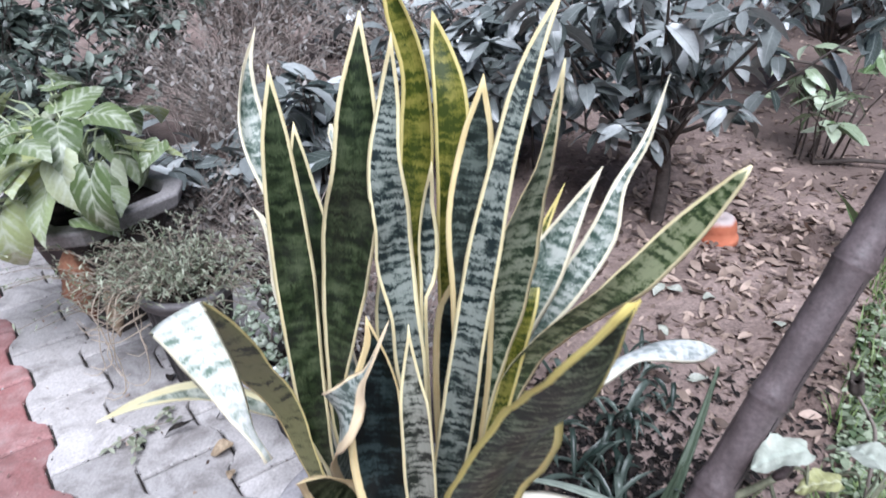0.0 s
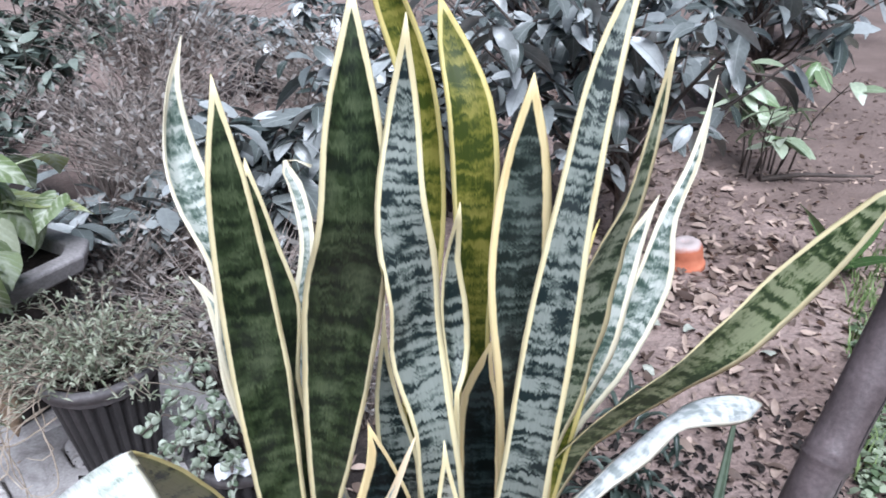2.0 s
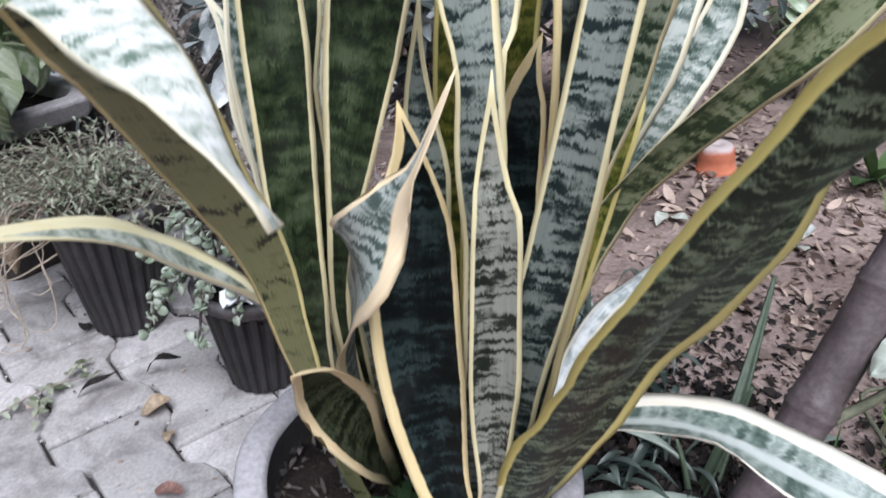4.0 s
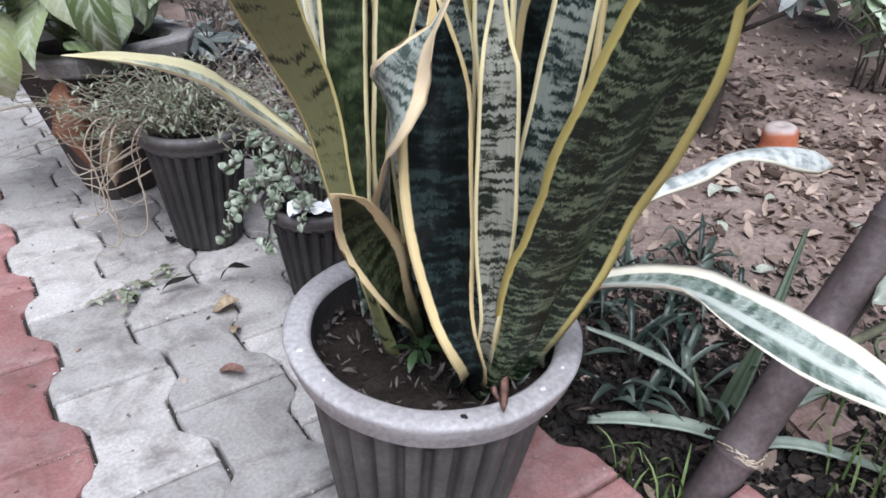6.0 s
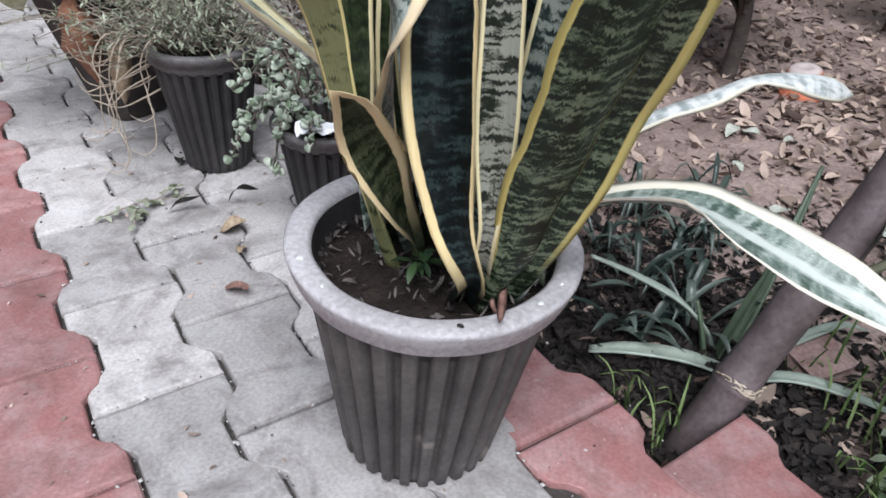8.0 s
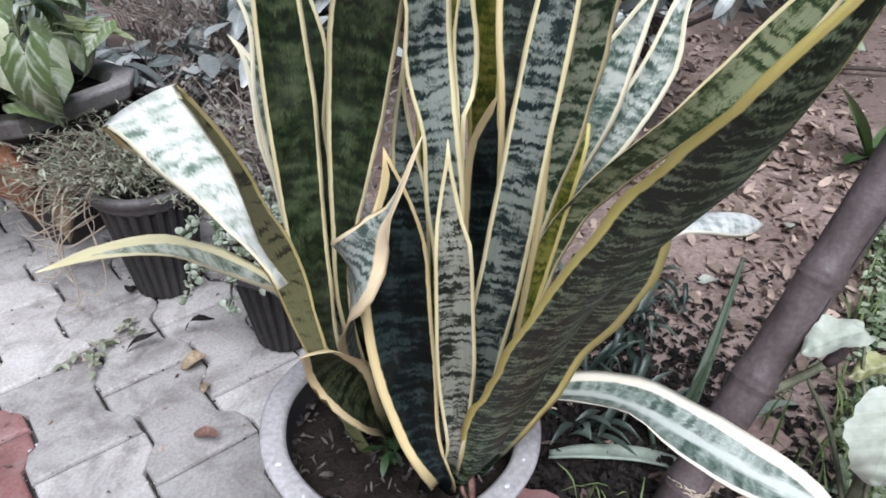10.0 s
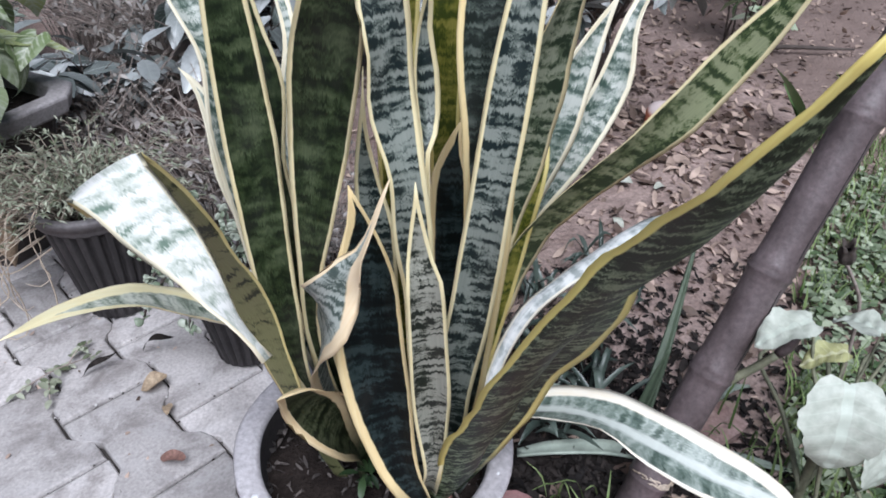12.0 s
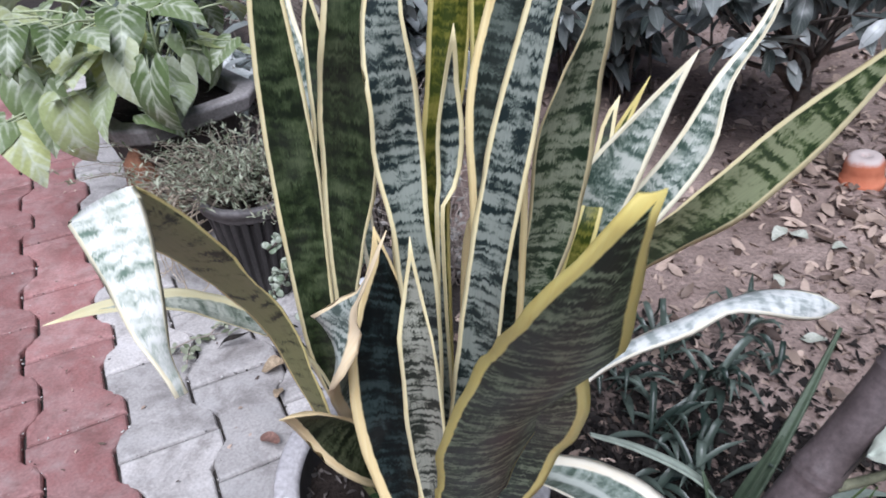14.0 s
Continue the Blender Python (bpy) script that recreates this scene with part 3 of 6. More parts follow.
# ---- the fluted pot and its snake plant ----
def fluted_pot(name, x, y, height, top_r, foot_r, flutes, m_body, m_rim, label, group, lean=(0, 0), soil_mat=None, depth=0.03):
    pot = empty(name, x, y, 0, label, "pot", group, "", lean[0], lean[1], 0)
    neck = height - 0.115 * height
    r_neck = foot_r + (top_r * 0.875 - foot_r) * neck / height + 0.004
    rows = [(foot_r * 0.9, 0.001), (foot_r, 0.006)]
    rows += [(foot_r + (r_neck - foot_r) * t, 0.006 + (neck - 0.006) * t) for t in np.linspace(0.08, 1, 9)]

    def flute(a, i):
        if i == 0:
            return 1.0
        w = 0.5 + 0.5 * math.cos(a * flutes)
        return 1.0 - 0.125 * min(1.0, 3.2 * max(0.0, 0.52 - w))

    v, f = revolve(rows, flutes * 12, flute)
    v.append((0, 0, 0.001))
    n = flutes * 12
    f += [(len(v) - 1, (j + 1) % n, j) for j in range(n)]
    part_mesh("body", mesh_of("body", v, f, m_body), pot, "dark fluted side with dust in the grooves")
    e = 0.004
    wall = top_r * 0.175
    prof = [(r_neck * 0.93, neck - 0.012), (top_r * 0.945, neck + 0.002), (top_r * 0.95, neck + 0.012), (top_r * 0.975, height - 0.020), (top_r * 0.99, height - e * 2),
            (top_r, height - e), (top_r - 0.002, height - 0.001), (top_r - 0.006, height), (top_r - wall + 0.005, height), (top_r - wall, height - e), (top_r - wall - 0.001, height - 0.009)]
    inner = [(top_r - wall - 0.001, height - 0.009), (top_r - wall - 0.004, height - 0.03), (top_r - wall - 0.012, height - 0.07)]
    wob = random.Random(len(label)).uniform(0, 6)
    v, f = revolve(prof, 96, lambda a, i: 1 + 0.004 * math.sin(3 * a + wob) + 0.0025 * math.sin(11 * a + 2 * wob))
    part_mesh("rim", mesh_of("rim", v, f, m_rim), pot, "thick dusty rim with worn edges, top light in its pale colour")
    # The dark old-pot colour stands in for the shade below the rim.
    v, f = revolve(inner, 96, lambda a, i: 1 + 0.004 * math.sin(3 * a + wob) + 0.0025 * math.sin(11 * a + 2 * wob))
    part_mesh("inner_wall", mesh_of("inner_wall", v, f, M_POT_BACK), pot, "soil-stained inside of the pot, recess shade in its colour")
    # earth filling
    rin, segs = top_r - wall - 0.003, 40
    verts, faces = [(0, 0, height - depth)], []
    for i in range(1, 13):
        for j in range(segs):
            a = 2 * math.pi * j / segs
            r = rin * i / 12
            px, py = r * math.cos(a), r * math.sin(a)
            verts.append((px, py, height - depth + 0.010 * noise.noise((px * 28 + x, py * 28 + y, 2)) + 0.006 * noise.noise((px * 80, py * 80, 7)) - 0.012 * (i / 12) ** 4))
    faces += [(0, 1 + j, 1 + (j + 1) % segs) for j in range(segs)]
    for i in range(11):
        for j in range(segs):
            a, b = 1 + i * segs + j, 1 + i * segs + (j + 1) % segs
            faces.append((a, a + segs, b + segs, b))
    part_mesh("earth", mesh_of("earth", verts, faces, soil_mat or M_POTSOIL), pot, "dry dark potting soil with debris")
    return pot


main_pot = fluted_pot("flower_pot", -0.034, 0.700, 0.305, 0.1625, 0.099, 27, M_POT, M_POT_RIM,
                      "grey-brown fluted pot with a thick pale rim", "fluted pots", (0.5, 3.0))

def rim_splash(x, y, size, mat, label, seed):
    """A dried splash, a flat uneven drop lying on the rim."""
    verts = [(0, 0, 0.0016)]
    for i, (r, z) in enumerate(((0.6, 0.0013), (1.0, -0.001))):
        for j in range(12):
            a = 2 * math.pi * j / 12
            q = size * r * (1 + 0.35 * noise.noise((math.cos(a) * 1.3 + seed, math.sin(a) * 1.3, 0.5)))
            verts.append((q * math.cos(a), q * 0.75 * math.sin(a), z))
    faces = [(0, 1 + j, 1 + (j + 1) % 12) for j in range(12)] + [(1 + j, 13 + j, 13 + (j + 1) % 12, 1 + (j + 1) % 12) for j in range(12)]
    ob = part_mesh("splash", mesh_of("splash", verts, faces, mat), main_pot, label)
    r = math.hypot(x, y)
    ob.location = (x * 0.148 / r, y * 0.148 / r, 0.305)
    ob.rotation_euler = (0, 0, seed)


for seed, (x, y, size, mat, label) in enumerate(((-0.120, -0.063, 0.0048, M_WHITE, "white lime splash"), (0.137, -0.115, 0.0045, M_WHITE, "white lime splash"), (-0.092, -0.102, 0.0028, M_WHITE, "white lime splash"),
                                                (0.039, -0.150, 0.0048, M_CRACK, "small dark pit"), (0.135, -0.06, 0.0026, M_WHITE, "white lime splash"), (-0.06, 0.136, 0.0035, M_WHITE, "white lime splash"))):
    rim_splash(x, y, size, mat, label, seed)

snake_plant = empty("snake_plant", 0.01, 0.66, 0.27, "tall variegated snake plant with cream-edged blades in a fluted pot", "plant")


def blade(rows, mat, cup=0.16, wave=0.05, label="", thick=0.0026, seed=1, kink=None, over=None):
    """A sword leaf. Rows from foot to tip: x, y, z, width, and the compass and rise of the way across it in degrees.
    kink: the row at which it is snapped over; over: the material past the kink."""
    full = []
    for x, y, z, w, az, el in rows:
        a, e = radians(az), radians(el)
        full.append((x, y, z, w, math.cos(a) * math.cos(e), math.sin(a) * math.cos(e), math.sin(e)))
    length = sum(math.dist(p[:3], q[:3]) for p, q in zip(full, full[1:]))
    m = max(18, int(length / 0.016))
    line = smooth_line(full, m)
    snap = None
    if kink:
        snap = int(m * 0.62)
        line = np.vstack([smooth_line(full[:kink + 1], snap + 1), smooth_line(full[kink:], m - snap)[1:]])
    half = 5
    cols = np.linspace(-1, 1, 2 * half + 1)
    verts, uvs, edges, faces = [], [], [], []
    d = 0.0
    for i in range(m):
        p = line[i, :3]
        if i:
            d += float(np.linalg.norm(p - line[i - 1, :3]))
        t = line[min(i + 1, m - 1), :3] - line[max(i - 1, 0), :3]
        t = t / np.linalg.norm(t)
        across = line[i, 4:7] - t * (line[i, 4:7] @ t)
        across = across / (np.linalg.norm(across) + 1e-9)
        out = np.cross(t, across)
        w = max(float(line[i, 3]), 0.0008)
        w *= 1 + wave * noise.noise((d * 14, seed * 7.3, 0.5))
        hw = w / 2
        near_foot = max(0.0, 1 - d / 0.12)
        c = cup * (1 + 1.6 * near_foot)
        ripL, ripR = 0.0052 * noise.noise((d * 22, seed * 3.1, 9)), 0.0052 * noise.noise((d * 22, seed * 3.1, 19))
        th = min(thick * (1 + 1.5 * near_foot), hw * 0.5)
        rings = []
        for face in (1, -1):
            for s in (cols if face == 1 else cols[::-1][1:-1]):
                rip = (ripL if s < 0 else ripR) * abs(s) ** 3 * min(1, hw / 0.015)
                bow = c * w * (s * s - 1)
                body = th * 0.5 * math.sqrt(max(0.0, 1 - s * s)) * face
                q = p + across * (s * hw) - out * (bow + rip) + out * body
                rings.append(q)
                uvs.append((s * hw * 100, d * 10))
                edges.append(((1 - abs(s)) * hw * 100, 0.0))
        verts += rings
    k = 4 * half
    for i in range(m - 1):
        for j in range(k):
            a, b = i * k + j, i * k + (j + 1) % k
            faces.append((a, b, b + k, a + k))
    faces.append(tuple(range(k))[::-1])
    faces.append(tuple((m - 1) * k + j for j in range(k)))
    me = mesh_of("leaf", verts, faces, mat, True, uvs, edges)
    if over:
        me.materials.append(over)
        for q in list(me.polygons)[snap * k:]:
            q.material_index = 1
    ob = part_mesh("leaf", me, snake_plant, label)
    ob.matrix_parent_inverse = snake_plant.matrix_world.inverted()
    return ob


blade([(-0.052, 0.715, 0.268, 0.026, -4, 8), (-0.076, 0.702, 0.344, 0.0177, -4, 8), (-0.093, 0.692, 0.423, 0.0268, 2, 7), (-0.098, 0.69, 0.504, 0.0365, 10, 5),
       (-0.1, 0.696, 0.588, 0.0415, 17, 3), (-0.101, 0.704, 0.674, 0.0458, 18, 1), (-0.103, 0.71, 0.758, 0.0436, 16, 0), (-0.105, 0.718, 0.842, 0.0307, 11, 0),
       (-0.106, 0.735, 0.922, 0.0008, 6, 1)],
      M_SNAKE_GREEN, seed=1)
blade([(-0.09, 0.74, 0.268, 0.026, 1, 7), (-0.139, 0.8, 0.65, 0.034, 15, 3), (-0.14, 0.83, 0.726, 0.037, 15, 4), (-0.169, 0.87, 0.783, 0.04, 28, 2),
       (-0.182, 0.9, 0.815, 0.034, 28, -8), (-0.182, 0.92, 0.871, 0.013, 24, -15), (-0.17, 0.937, 0.915, 0, 24, -15)],
      M_SNAKE_PALE, seed=2, cup=0.35)
blade([(-0.05, 0.72, 0.268, 0.026, 1, 7), (-0.095, 0.76, 0.633, 0.029, 5, 5), (-0.091, 0.78, 0.709, 0.035, 3, 2), (-0.101, 0.8, 0.754, 0.028, 8, 8),
       (-0.107, 0.81, 0.797, 0.019, 3, 5), (-0.109, 0.82, 0.832, 0, 3, 5)],
      M_SNAKE_GREEN, seed=3)
blade([(-0.033, 0.725, 0.268, 0.025, 0, 12), (-0.052, 0.715, 0.34, 0.012, 0, 12), (-0.066, 0.705, 0.412, 0.0129, 0, 6), (-0.071, 0.696, 0.486, 0.0166, -3, -1),
       (-0.064, 0.687, 0.559, 0.023, -11, -7), (-0.053, 0.68, 0.631, 0.0395, -18, -8), (-0.041, 0.68, 0.702, 0.0523, -13, -7), (-0.029, 0.675, 0.771, 0.0567, -6, -6),
       (-0.016, 0.664, 0.834, 0.0488, 0, -6), (-0.011, 0.675, 0.902, 0.0365, 2, -4), (-0.005, 0.697, 0.979, 0.002, 3, -2)],
      M_SNAKE_GREEN, seed=4)
blade([(0.03, 0.64, 0.268, 0.026, 0, -1), (0.031, 0.633, 0.329, 0.0245, 0, -1), (0.032, 0.627, 0.39, 0.0239, 0, 0), (0.033, 0.623, 0.451, 0.0236, -1, 0),
       (0.033, 0.621, 0.512, 0.024, -1, 1), (0.034, 0.621, 0.573, 0.0263, -2, 2), (0.031, 0.619, 0.633, 0.0328, 4, 2), (0.028, 0.62, 0.694, 0.0321, 19, -1),
       (0.02, 0.633, 0.749, 0.0406, 22, -3), (0.02, 0.633, 0.795, 0.0381, 28, 1), (0.015, 0.639, 0.855, 0.0315, -7, 4), (0.021, 0.66, 0.912, 0.0198, -6, -3),
       (0.026, 0.665, 0.967, 0, -1, -7)],
      M_SNAKE_GREY, seed=5, wave=0.12)
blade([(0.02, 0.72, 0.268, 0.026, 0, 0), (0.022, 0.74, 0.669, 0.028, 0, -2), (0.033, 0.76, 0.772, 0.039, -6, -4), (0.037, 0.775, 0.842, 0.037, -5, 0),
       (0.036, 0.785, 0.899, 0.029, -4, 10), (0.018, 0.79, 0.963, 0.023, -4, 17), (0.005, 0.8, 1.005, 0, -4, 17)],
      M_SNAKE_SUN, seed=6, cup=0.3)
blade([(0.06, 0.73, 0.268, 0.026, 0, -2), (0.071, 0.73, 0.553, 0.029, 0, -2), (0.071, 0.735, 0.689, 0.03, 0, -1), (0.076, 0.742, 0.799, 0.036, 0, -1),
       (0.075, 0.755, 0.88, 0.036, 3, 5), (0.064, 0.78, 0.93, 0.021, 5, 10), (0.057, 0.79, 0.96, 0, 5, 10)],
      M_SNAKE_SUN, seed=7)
blade([(0.04, 0.64, 0.268, 0.026, 0, -1), (0.045, 0.65, 0.695, 0.008, 0, -1), (0.05, 0.665, 0.714, 0.018, 11, -12), (0.051, 0.68, 0.749, 0.024, 19, -7),
       (0.051, 0.69, 0.786, 0.014, 17, -5), (0.055, 0.685, 0.817, 0.007, 15, -3), (0.057, 0.682, 0.837, 0, 15, -3)],
      M_SNAKE_GREY, seed=8, cup=0.3)
blade([(0.07, 0.68, 0.268, 0.026, -1, -2), (0.08, 0.66, 0.384, 0.0346, -1, -2), (0.088, 0.643, 0.498, 0.038, 1, -3), (0.095, 0.632, 0.607, 0.0413, 3, -3),
       (0.096, 0.633, 0.709, 0.0439, 5, -3), (0.093, 0.651, 0.795, 0.0431, 3, -3), (0.102, 0.675, 0.865, 0.0313, -2, -3), (0.108, 0.688, 0.922, 0.0008, -4, -5)],
      M_SNAKE_SLATE, seed=9)
blade([(0.05, 0.645, 0.268, 0.026, 0, -5), (0.057, 0.631, 0.369, 0.0361, 0, -5), (0.066, 0.618, 0.47, 0.0374, -5, -6), (0.079, 0.608, 0.569, 0.0384, -13, -7),
       (0.09, 0.602, 0.667, 0.0352, -21, -7), (0.105, 0.612, 0.763, 0.0341, -17, -6), (0.124, 0.631, 0.856, 0.0257, -17, -7), (0.148, 0.656, 0.939, 0.0185, -11, -13),
       (0.18, 0.68, 1.007, 0, -1, -22)],
      M_SNAKE_GREY, seed=10)
blade([(0.09, 0.67, 0.268, 0.026, -1, -8), (0.092, 0.688, 0.371, 0.0174, -1, -8), (0.1, 0.7, 0.473, 0.0252, 3, -8), (0.117, 0.697, 0.573, 0.0345, 8, -6),
       (0.136, 0.678, 0.673, 0.0424, 15, -3), (0.145, 0.653, 0.772, 0.0467, 27, 0), (0.163, 0.63, 0.859, 0.0238, 39, -1), (0.174, 0.623, 0.952, 0.002, 19, -8)],
      M_SNAKE_SAGE, seed=11)
blade([(0.085, 0.72, 0.268, 0.023, -1, -21), (0.099, 0.732, 0.355, 0.026, -1, -21), (0.112, 0.742, 0.44, 0.036, 5, -15), (0.12, 0.748, 0.52, 0.048, 12, -10),
       (0.144, 0.745, 0.592, 0.058, 7, -7), (0.174, 0.751, 0.658, 0.0567, -1, -10), (0.209, 0.776, 0.717, 0.0315, -3, -20), (0.249, 0.802, 0.779, 0, -5, -34)],
      M_SNAKE_PALE, seed=12)
blade([(0.09, 0.735, 0.268, 0.02, -2, -28), (0.098, 0.741, 0.346, 0.0212, -2, -28), (0.11, 0.748, 0.422, 0.0261, -3, -23), (0.13, 0.756, 0.495, 0.0309, -5, -19),
       (0.164, 0.768, 0.562, 0.0356, -7, -14), (0.213, 0.788, 0.618, 0.0402, -10, -9), (0.26, 0.822, 0.676, 0.0366, -7, -5), (0.282, 0.853, 0.73, 0.0184, -15, 7),
       (0.318, 0.887, 0.779, 0.012, -21, 17), (0.346, 0.92, 0.852, 0, -24, 24)],
      M_SNAKE_PALE, seed=13, cup=0.25)
blade([(0.096, 0.765, 0.268, 0.02, 0, -10), (0.113, 0.76, 0.364, 0.0442, 16, -6), (0.134, 0.751, 0.457, 0.0469, 20, -6), (0.163, 0.736, 0.544, 0.0489, 21, -6),
       (0.207, 0.709, 0.617, 0.0498, 13, -9), (0.259, 0.683, 0.686, 0.0456, 2, -10), (0.307, 0.669, 0.759, 0.0347, -18, -10), (0.348, 0.653, 0.829, 0.0145, -47, -9),
       (0.356, 0.65, 0.842, 0.003, -47, -9)],
      M_SNAKE_MID, seed=14)
blade([(0.035, 0.628, 0.268, 0.025, -6, 29), (0.059, 0.596, 0.352, 0.0382, -6, 29), (0.074, 0.567, 0.441, 0.0583, 2, 29), (0.093, 0.535, 0.528, 0.0741, 15, 31),
       (0.109, 0.502, 0.612, 0.084, 19, 29), (0.133, 0.464, 0.691, 0.083, 15, 19), (0.152, 0.419, 0.763, 0.0694, 6, 8), (0.162, 0.371, 0.832, 0.0457, 15, 7),
       (0.18, 0.343, 0.896, 0.0102, 25, 8)],
      M_SNAKE_OLIVE, seed=15, cup=-0.14)
blade([(0.06, 0.64, 0.268, 0.025, 9, -11), (0.089, 0.622, 0.35, 0.043, 9, -11), (0.115, 0.6, 0.431, 0.0475, 5, -11), (0.13, 0.575, 0.511, 0.05, 5, -10),
       (0.142, 0.533, 0.581, 0.0521, 3, -9), (0.147, 0.491, 0.648, 0.0523, 12, -4), (0.143, 0.457, 0.715, 0.0492, 29, 6)],
      M_SNAKE_OLIVE_B, seed=16, cup=-0.02)
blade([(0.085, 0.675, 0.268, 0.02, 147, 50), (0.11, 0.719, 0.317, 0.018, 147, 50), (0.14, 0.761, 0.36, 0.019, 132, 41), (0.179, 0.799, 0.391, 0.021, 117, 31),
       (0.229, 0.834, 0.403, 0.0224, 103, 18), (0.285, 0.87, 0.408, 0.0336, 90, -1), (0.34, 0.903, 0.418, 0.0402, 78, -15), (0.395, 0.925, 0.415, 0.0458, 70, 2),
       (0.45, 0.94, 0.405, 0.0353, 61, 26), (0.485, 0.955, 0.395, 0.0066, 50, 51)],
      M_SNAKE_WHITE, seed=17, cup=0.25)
blade([(0.065, 0.645, 0.268, 0.02, 282, 30), (0.096, 0.651, 0.336, 0.0335, 282, 30), (0.13, 0.647, 0.392, 0.0451, 271, 25), (0.173, 0.622, 0.422, 0.0571, 260, 17),
       (0.216, 0.588, 0.437, 0.0661, 248, 9), (0.257, 0.553, 0.428, 0.0661, 239, -7), (0.301, 0.522, 0.413, 0.0535, 232, -19), (0.348, 0.504, 0.393, 0.0339, 226, -28),
       (0.391, 0.485, 0.362, 0.002, 220, -36)],
      M_SNAKE_ARCH, seed=18, cup=0.2)
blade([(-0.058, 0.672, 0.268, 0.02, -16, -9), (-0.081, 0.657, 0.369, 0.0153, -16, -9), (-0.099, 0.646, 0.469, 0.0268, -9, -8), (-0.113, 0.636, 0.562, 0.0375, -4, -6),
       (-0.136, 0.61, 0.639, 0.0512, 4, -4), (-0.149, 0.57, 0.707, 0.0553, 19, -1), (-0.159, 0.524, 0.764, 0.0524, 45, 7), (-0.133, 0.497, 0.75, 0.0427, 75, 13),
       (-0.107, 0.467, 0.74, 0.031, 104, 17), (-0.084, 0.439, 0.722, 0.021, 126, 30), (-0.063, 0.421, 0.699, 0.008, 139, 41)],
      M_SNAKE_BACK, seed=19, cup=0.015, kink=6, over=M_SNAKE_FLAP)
blade([(-0.07, 0.705, 0.268, 0.018, 139, -5), (-0.085, 0.705, 0.352, 0.019, 139, -5), (-0.104, 0.702, 0.431, 0.022, 134, 3), (-0.131, 0.691, 0.5, 0.029, 129, 11),
       (-0.172, 0.668, 0.549, 0.038, 123, 18), (-0.204, 0.632, 0.591, 0.0275, 123, 19), (-0.24, 0.588, 0.616, 0.0152, 123, 22), (-0.269, 0.539, 0.63, 0, 123, 26)],
      M_SNAKE_DROOP, seed=20, cup=0.3)
blade([(-0.05, 0.715, 0.268, 0.016, -90, 5), (-0.059, 0.698, 0.336, 0.0305, -112, 14), (-0.066, 0.68, 0.403, 0.0408, -107, 14), (-0.068, 0.661, 0.468, 0.0511, -102, 11),
       (-0.061, 0.637, 0.519, 0.0598, -86, 3), (-0.055, 0.614, 0.555, 0.0635, -83, -7), (-0.049, 0.597, 0.582, 0.0641, -50, -29), (-0.033, 0.595, 0.612, 0.0407, 4, -70),
       (-0.011, 0.593, 0.649, 0.0141, 82, -143), (0.014, 0.602, 0.704, 0.0008, 169, -190)],
      M_SNAKE_CURL, seed=21, cup=0.10, wave=0.0)
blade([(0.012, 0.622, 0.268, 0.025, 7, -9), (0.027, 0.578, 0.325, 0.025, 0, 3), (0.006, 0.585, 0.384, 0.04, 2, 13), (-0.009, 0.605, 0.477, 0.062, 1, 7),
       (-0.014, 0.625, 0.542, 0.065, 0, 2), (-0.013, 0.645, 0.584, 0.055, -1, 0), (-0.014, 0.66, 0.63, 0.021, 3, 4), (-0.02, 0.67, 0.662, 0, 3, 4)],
      M_SNAKE_SHADED, seed=22, cup=0.28)
blade([(-0.025, 0.668, 0.268, 0.026, 60, -20), (-0.031, 0.668, 0.319, 0.026, 81, -13), (-0.043, 0.649, 0.362, 0.0457, 69, -11), (-0.057, 0.633, 0.409, 0.0595, 54, -11),
       (-0.074, 0.616, 0.45, 0.0525, 34, -11), (-0.081, 0.59, 0.493, 0.0355, 25, 0), (-0.093, 0.564, 0.519, 0.0008, 16, 12)],
      M_SNAKE_SHORT, seed=23, cup=0.20)
blade([(0.026, 0.622, 0.268, 0.026, 2, -5), (0.038, 0.575, 0.387, 0.017, 2, -3), (0.039, 0.575, 0.462, 0.032, 0, 0), (0.038, 0.575, 0.534, 0.035, 0, 1),
       (0.036, 0.578, 0.619, 0.029, 0, 2), (0.034, 0.585, 0.63, 0.024, 3, 3), (0.033, 0.592, 0.664, 0.012, 2, 1), (0.033, 0.596, 0.687, 0.004, 1, 0),
       (0.033, 0.598, 0.702, 0, 1, 0)],
      M_SNAKE_MARBLE, seed=24, cup=0.25)
blade([(0, 0.7, 0.268, 0.026, 0, 0), (0.002, 0.7, 0.585, 0.034, 0, 1), (-0.004, 0.71, 0.639, 0.024, 1, 4), (-0.005, 0.72, 0.678, 0.012, 0, -1),
       (-0.003, 0.725, 0.708, 0.004, -1, -4), (-0, 0.74, 0.74, 0, -1, -4)],
      M_SNAKE_GREY, seed=25)
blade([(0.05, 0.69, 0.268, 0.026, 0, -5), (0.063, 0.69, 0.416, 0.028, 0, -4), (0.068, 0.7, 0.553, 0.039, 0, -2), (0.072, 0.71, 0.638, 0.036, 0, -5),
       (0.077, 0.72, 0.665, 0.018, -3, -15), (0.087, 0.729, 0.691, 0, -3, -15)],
      M_SNAKE_SHADED, seed=26)
blade([(-0.03, 0.78, 0.268, 0.026, 2, 11), (-0.094, 0.85, 0.601, 0.019, 3, 5), (-0.076, 0.9, 0.71, 0.015, 1, -4), (-0.085, 0.95, 0.75, 0.017, 23, -12),
       (-0.097, 0.98, 0.763, 0.014, 32, -29), (-0.097, 0.99, 0.771, 0.002, -79, 2), (-0.071, 0.985, 0.761, 0.005, 0, -66)],
      M_SNAKE_PALE, seed=27, cup=0.3)
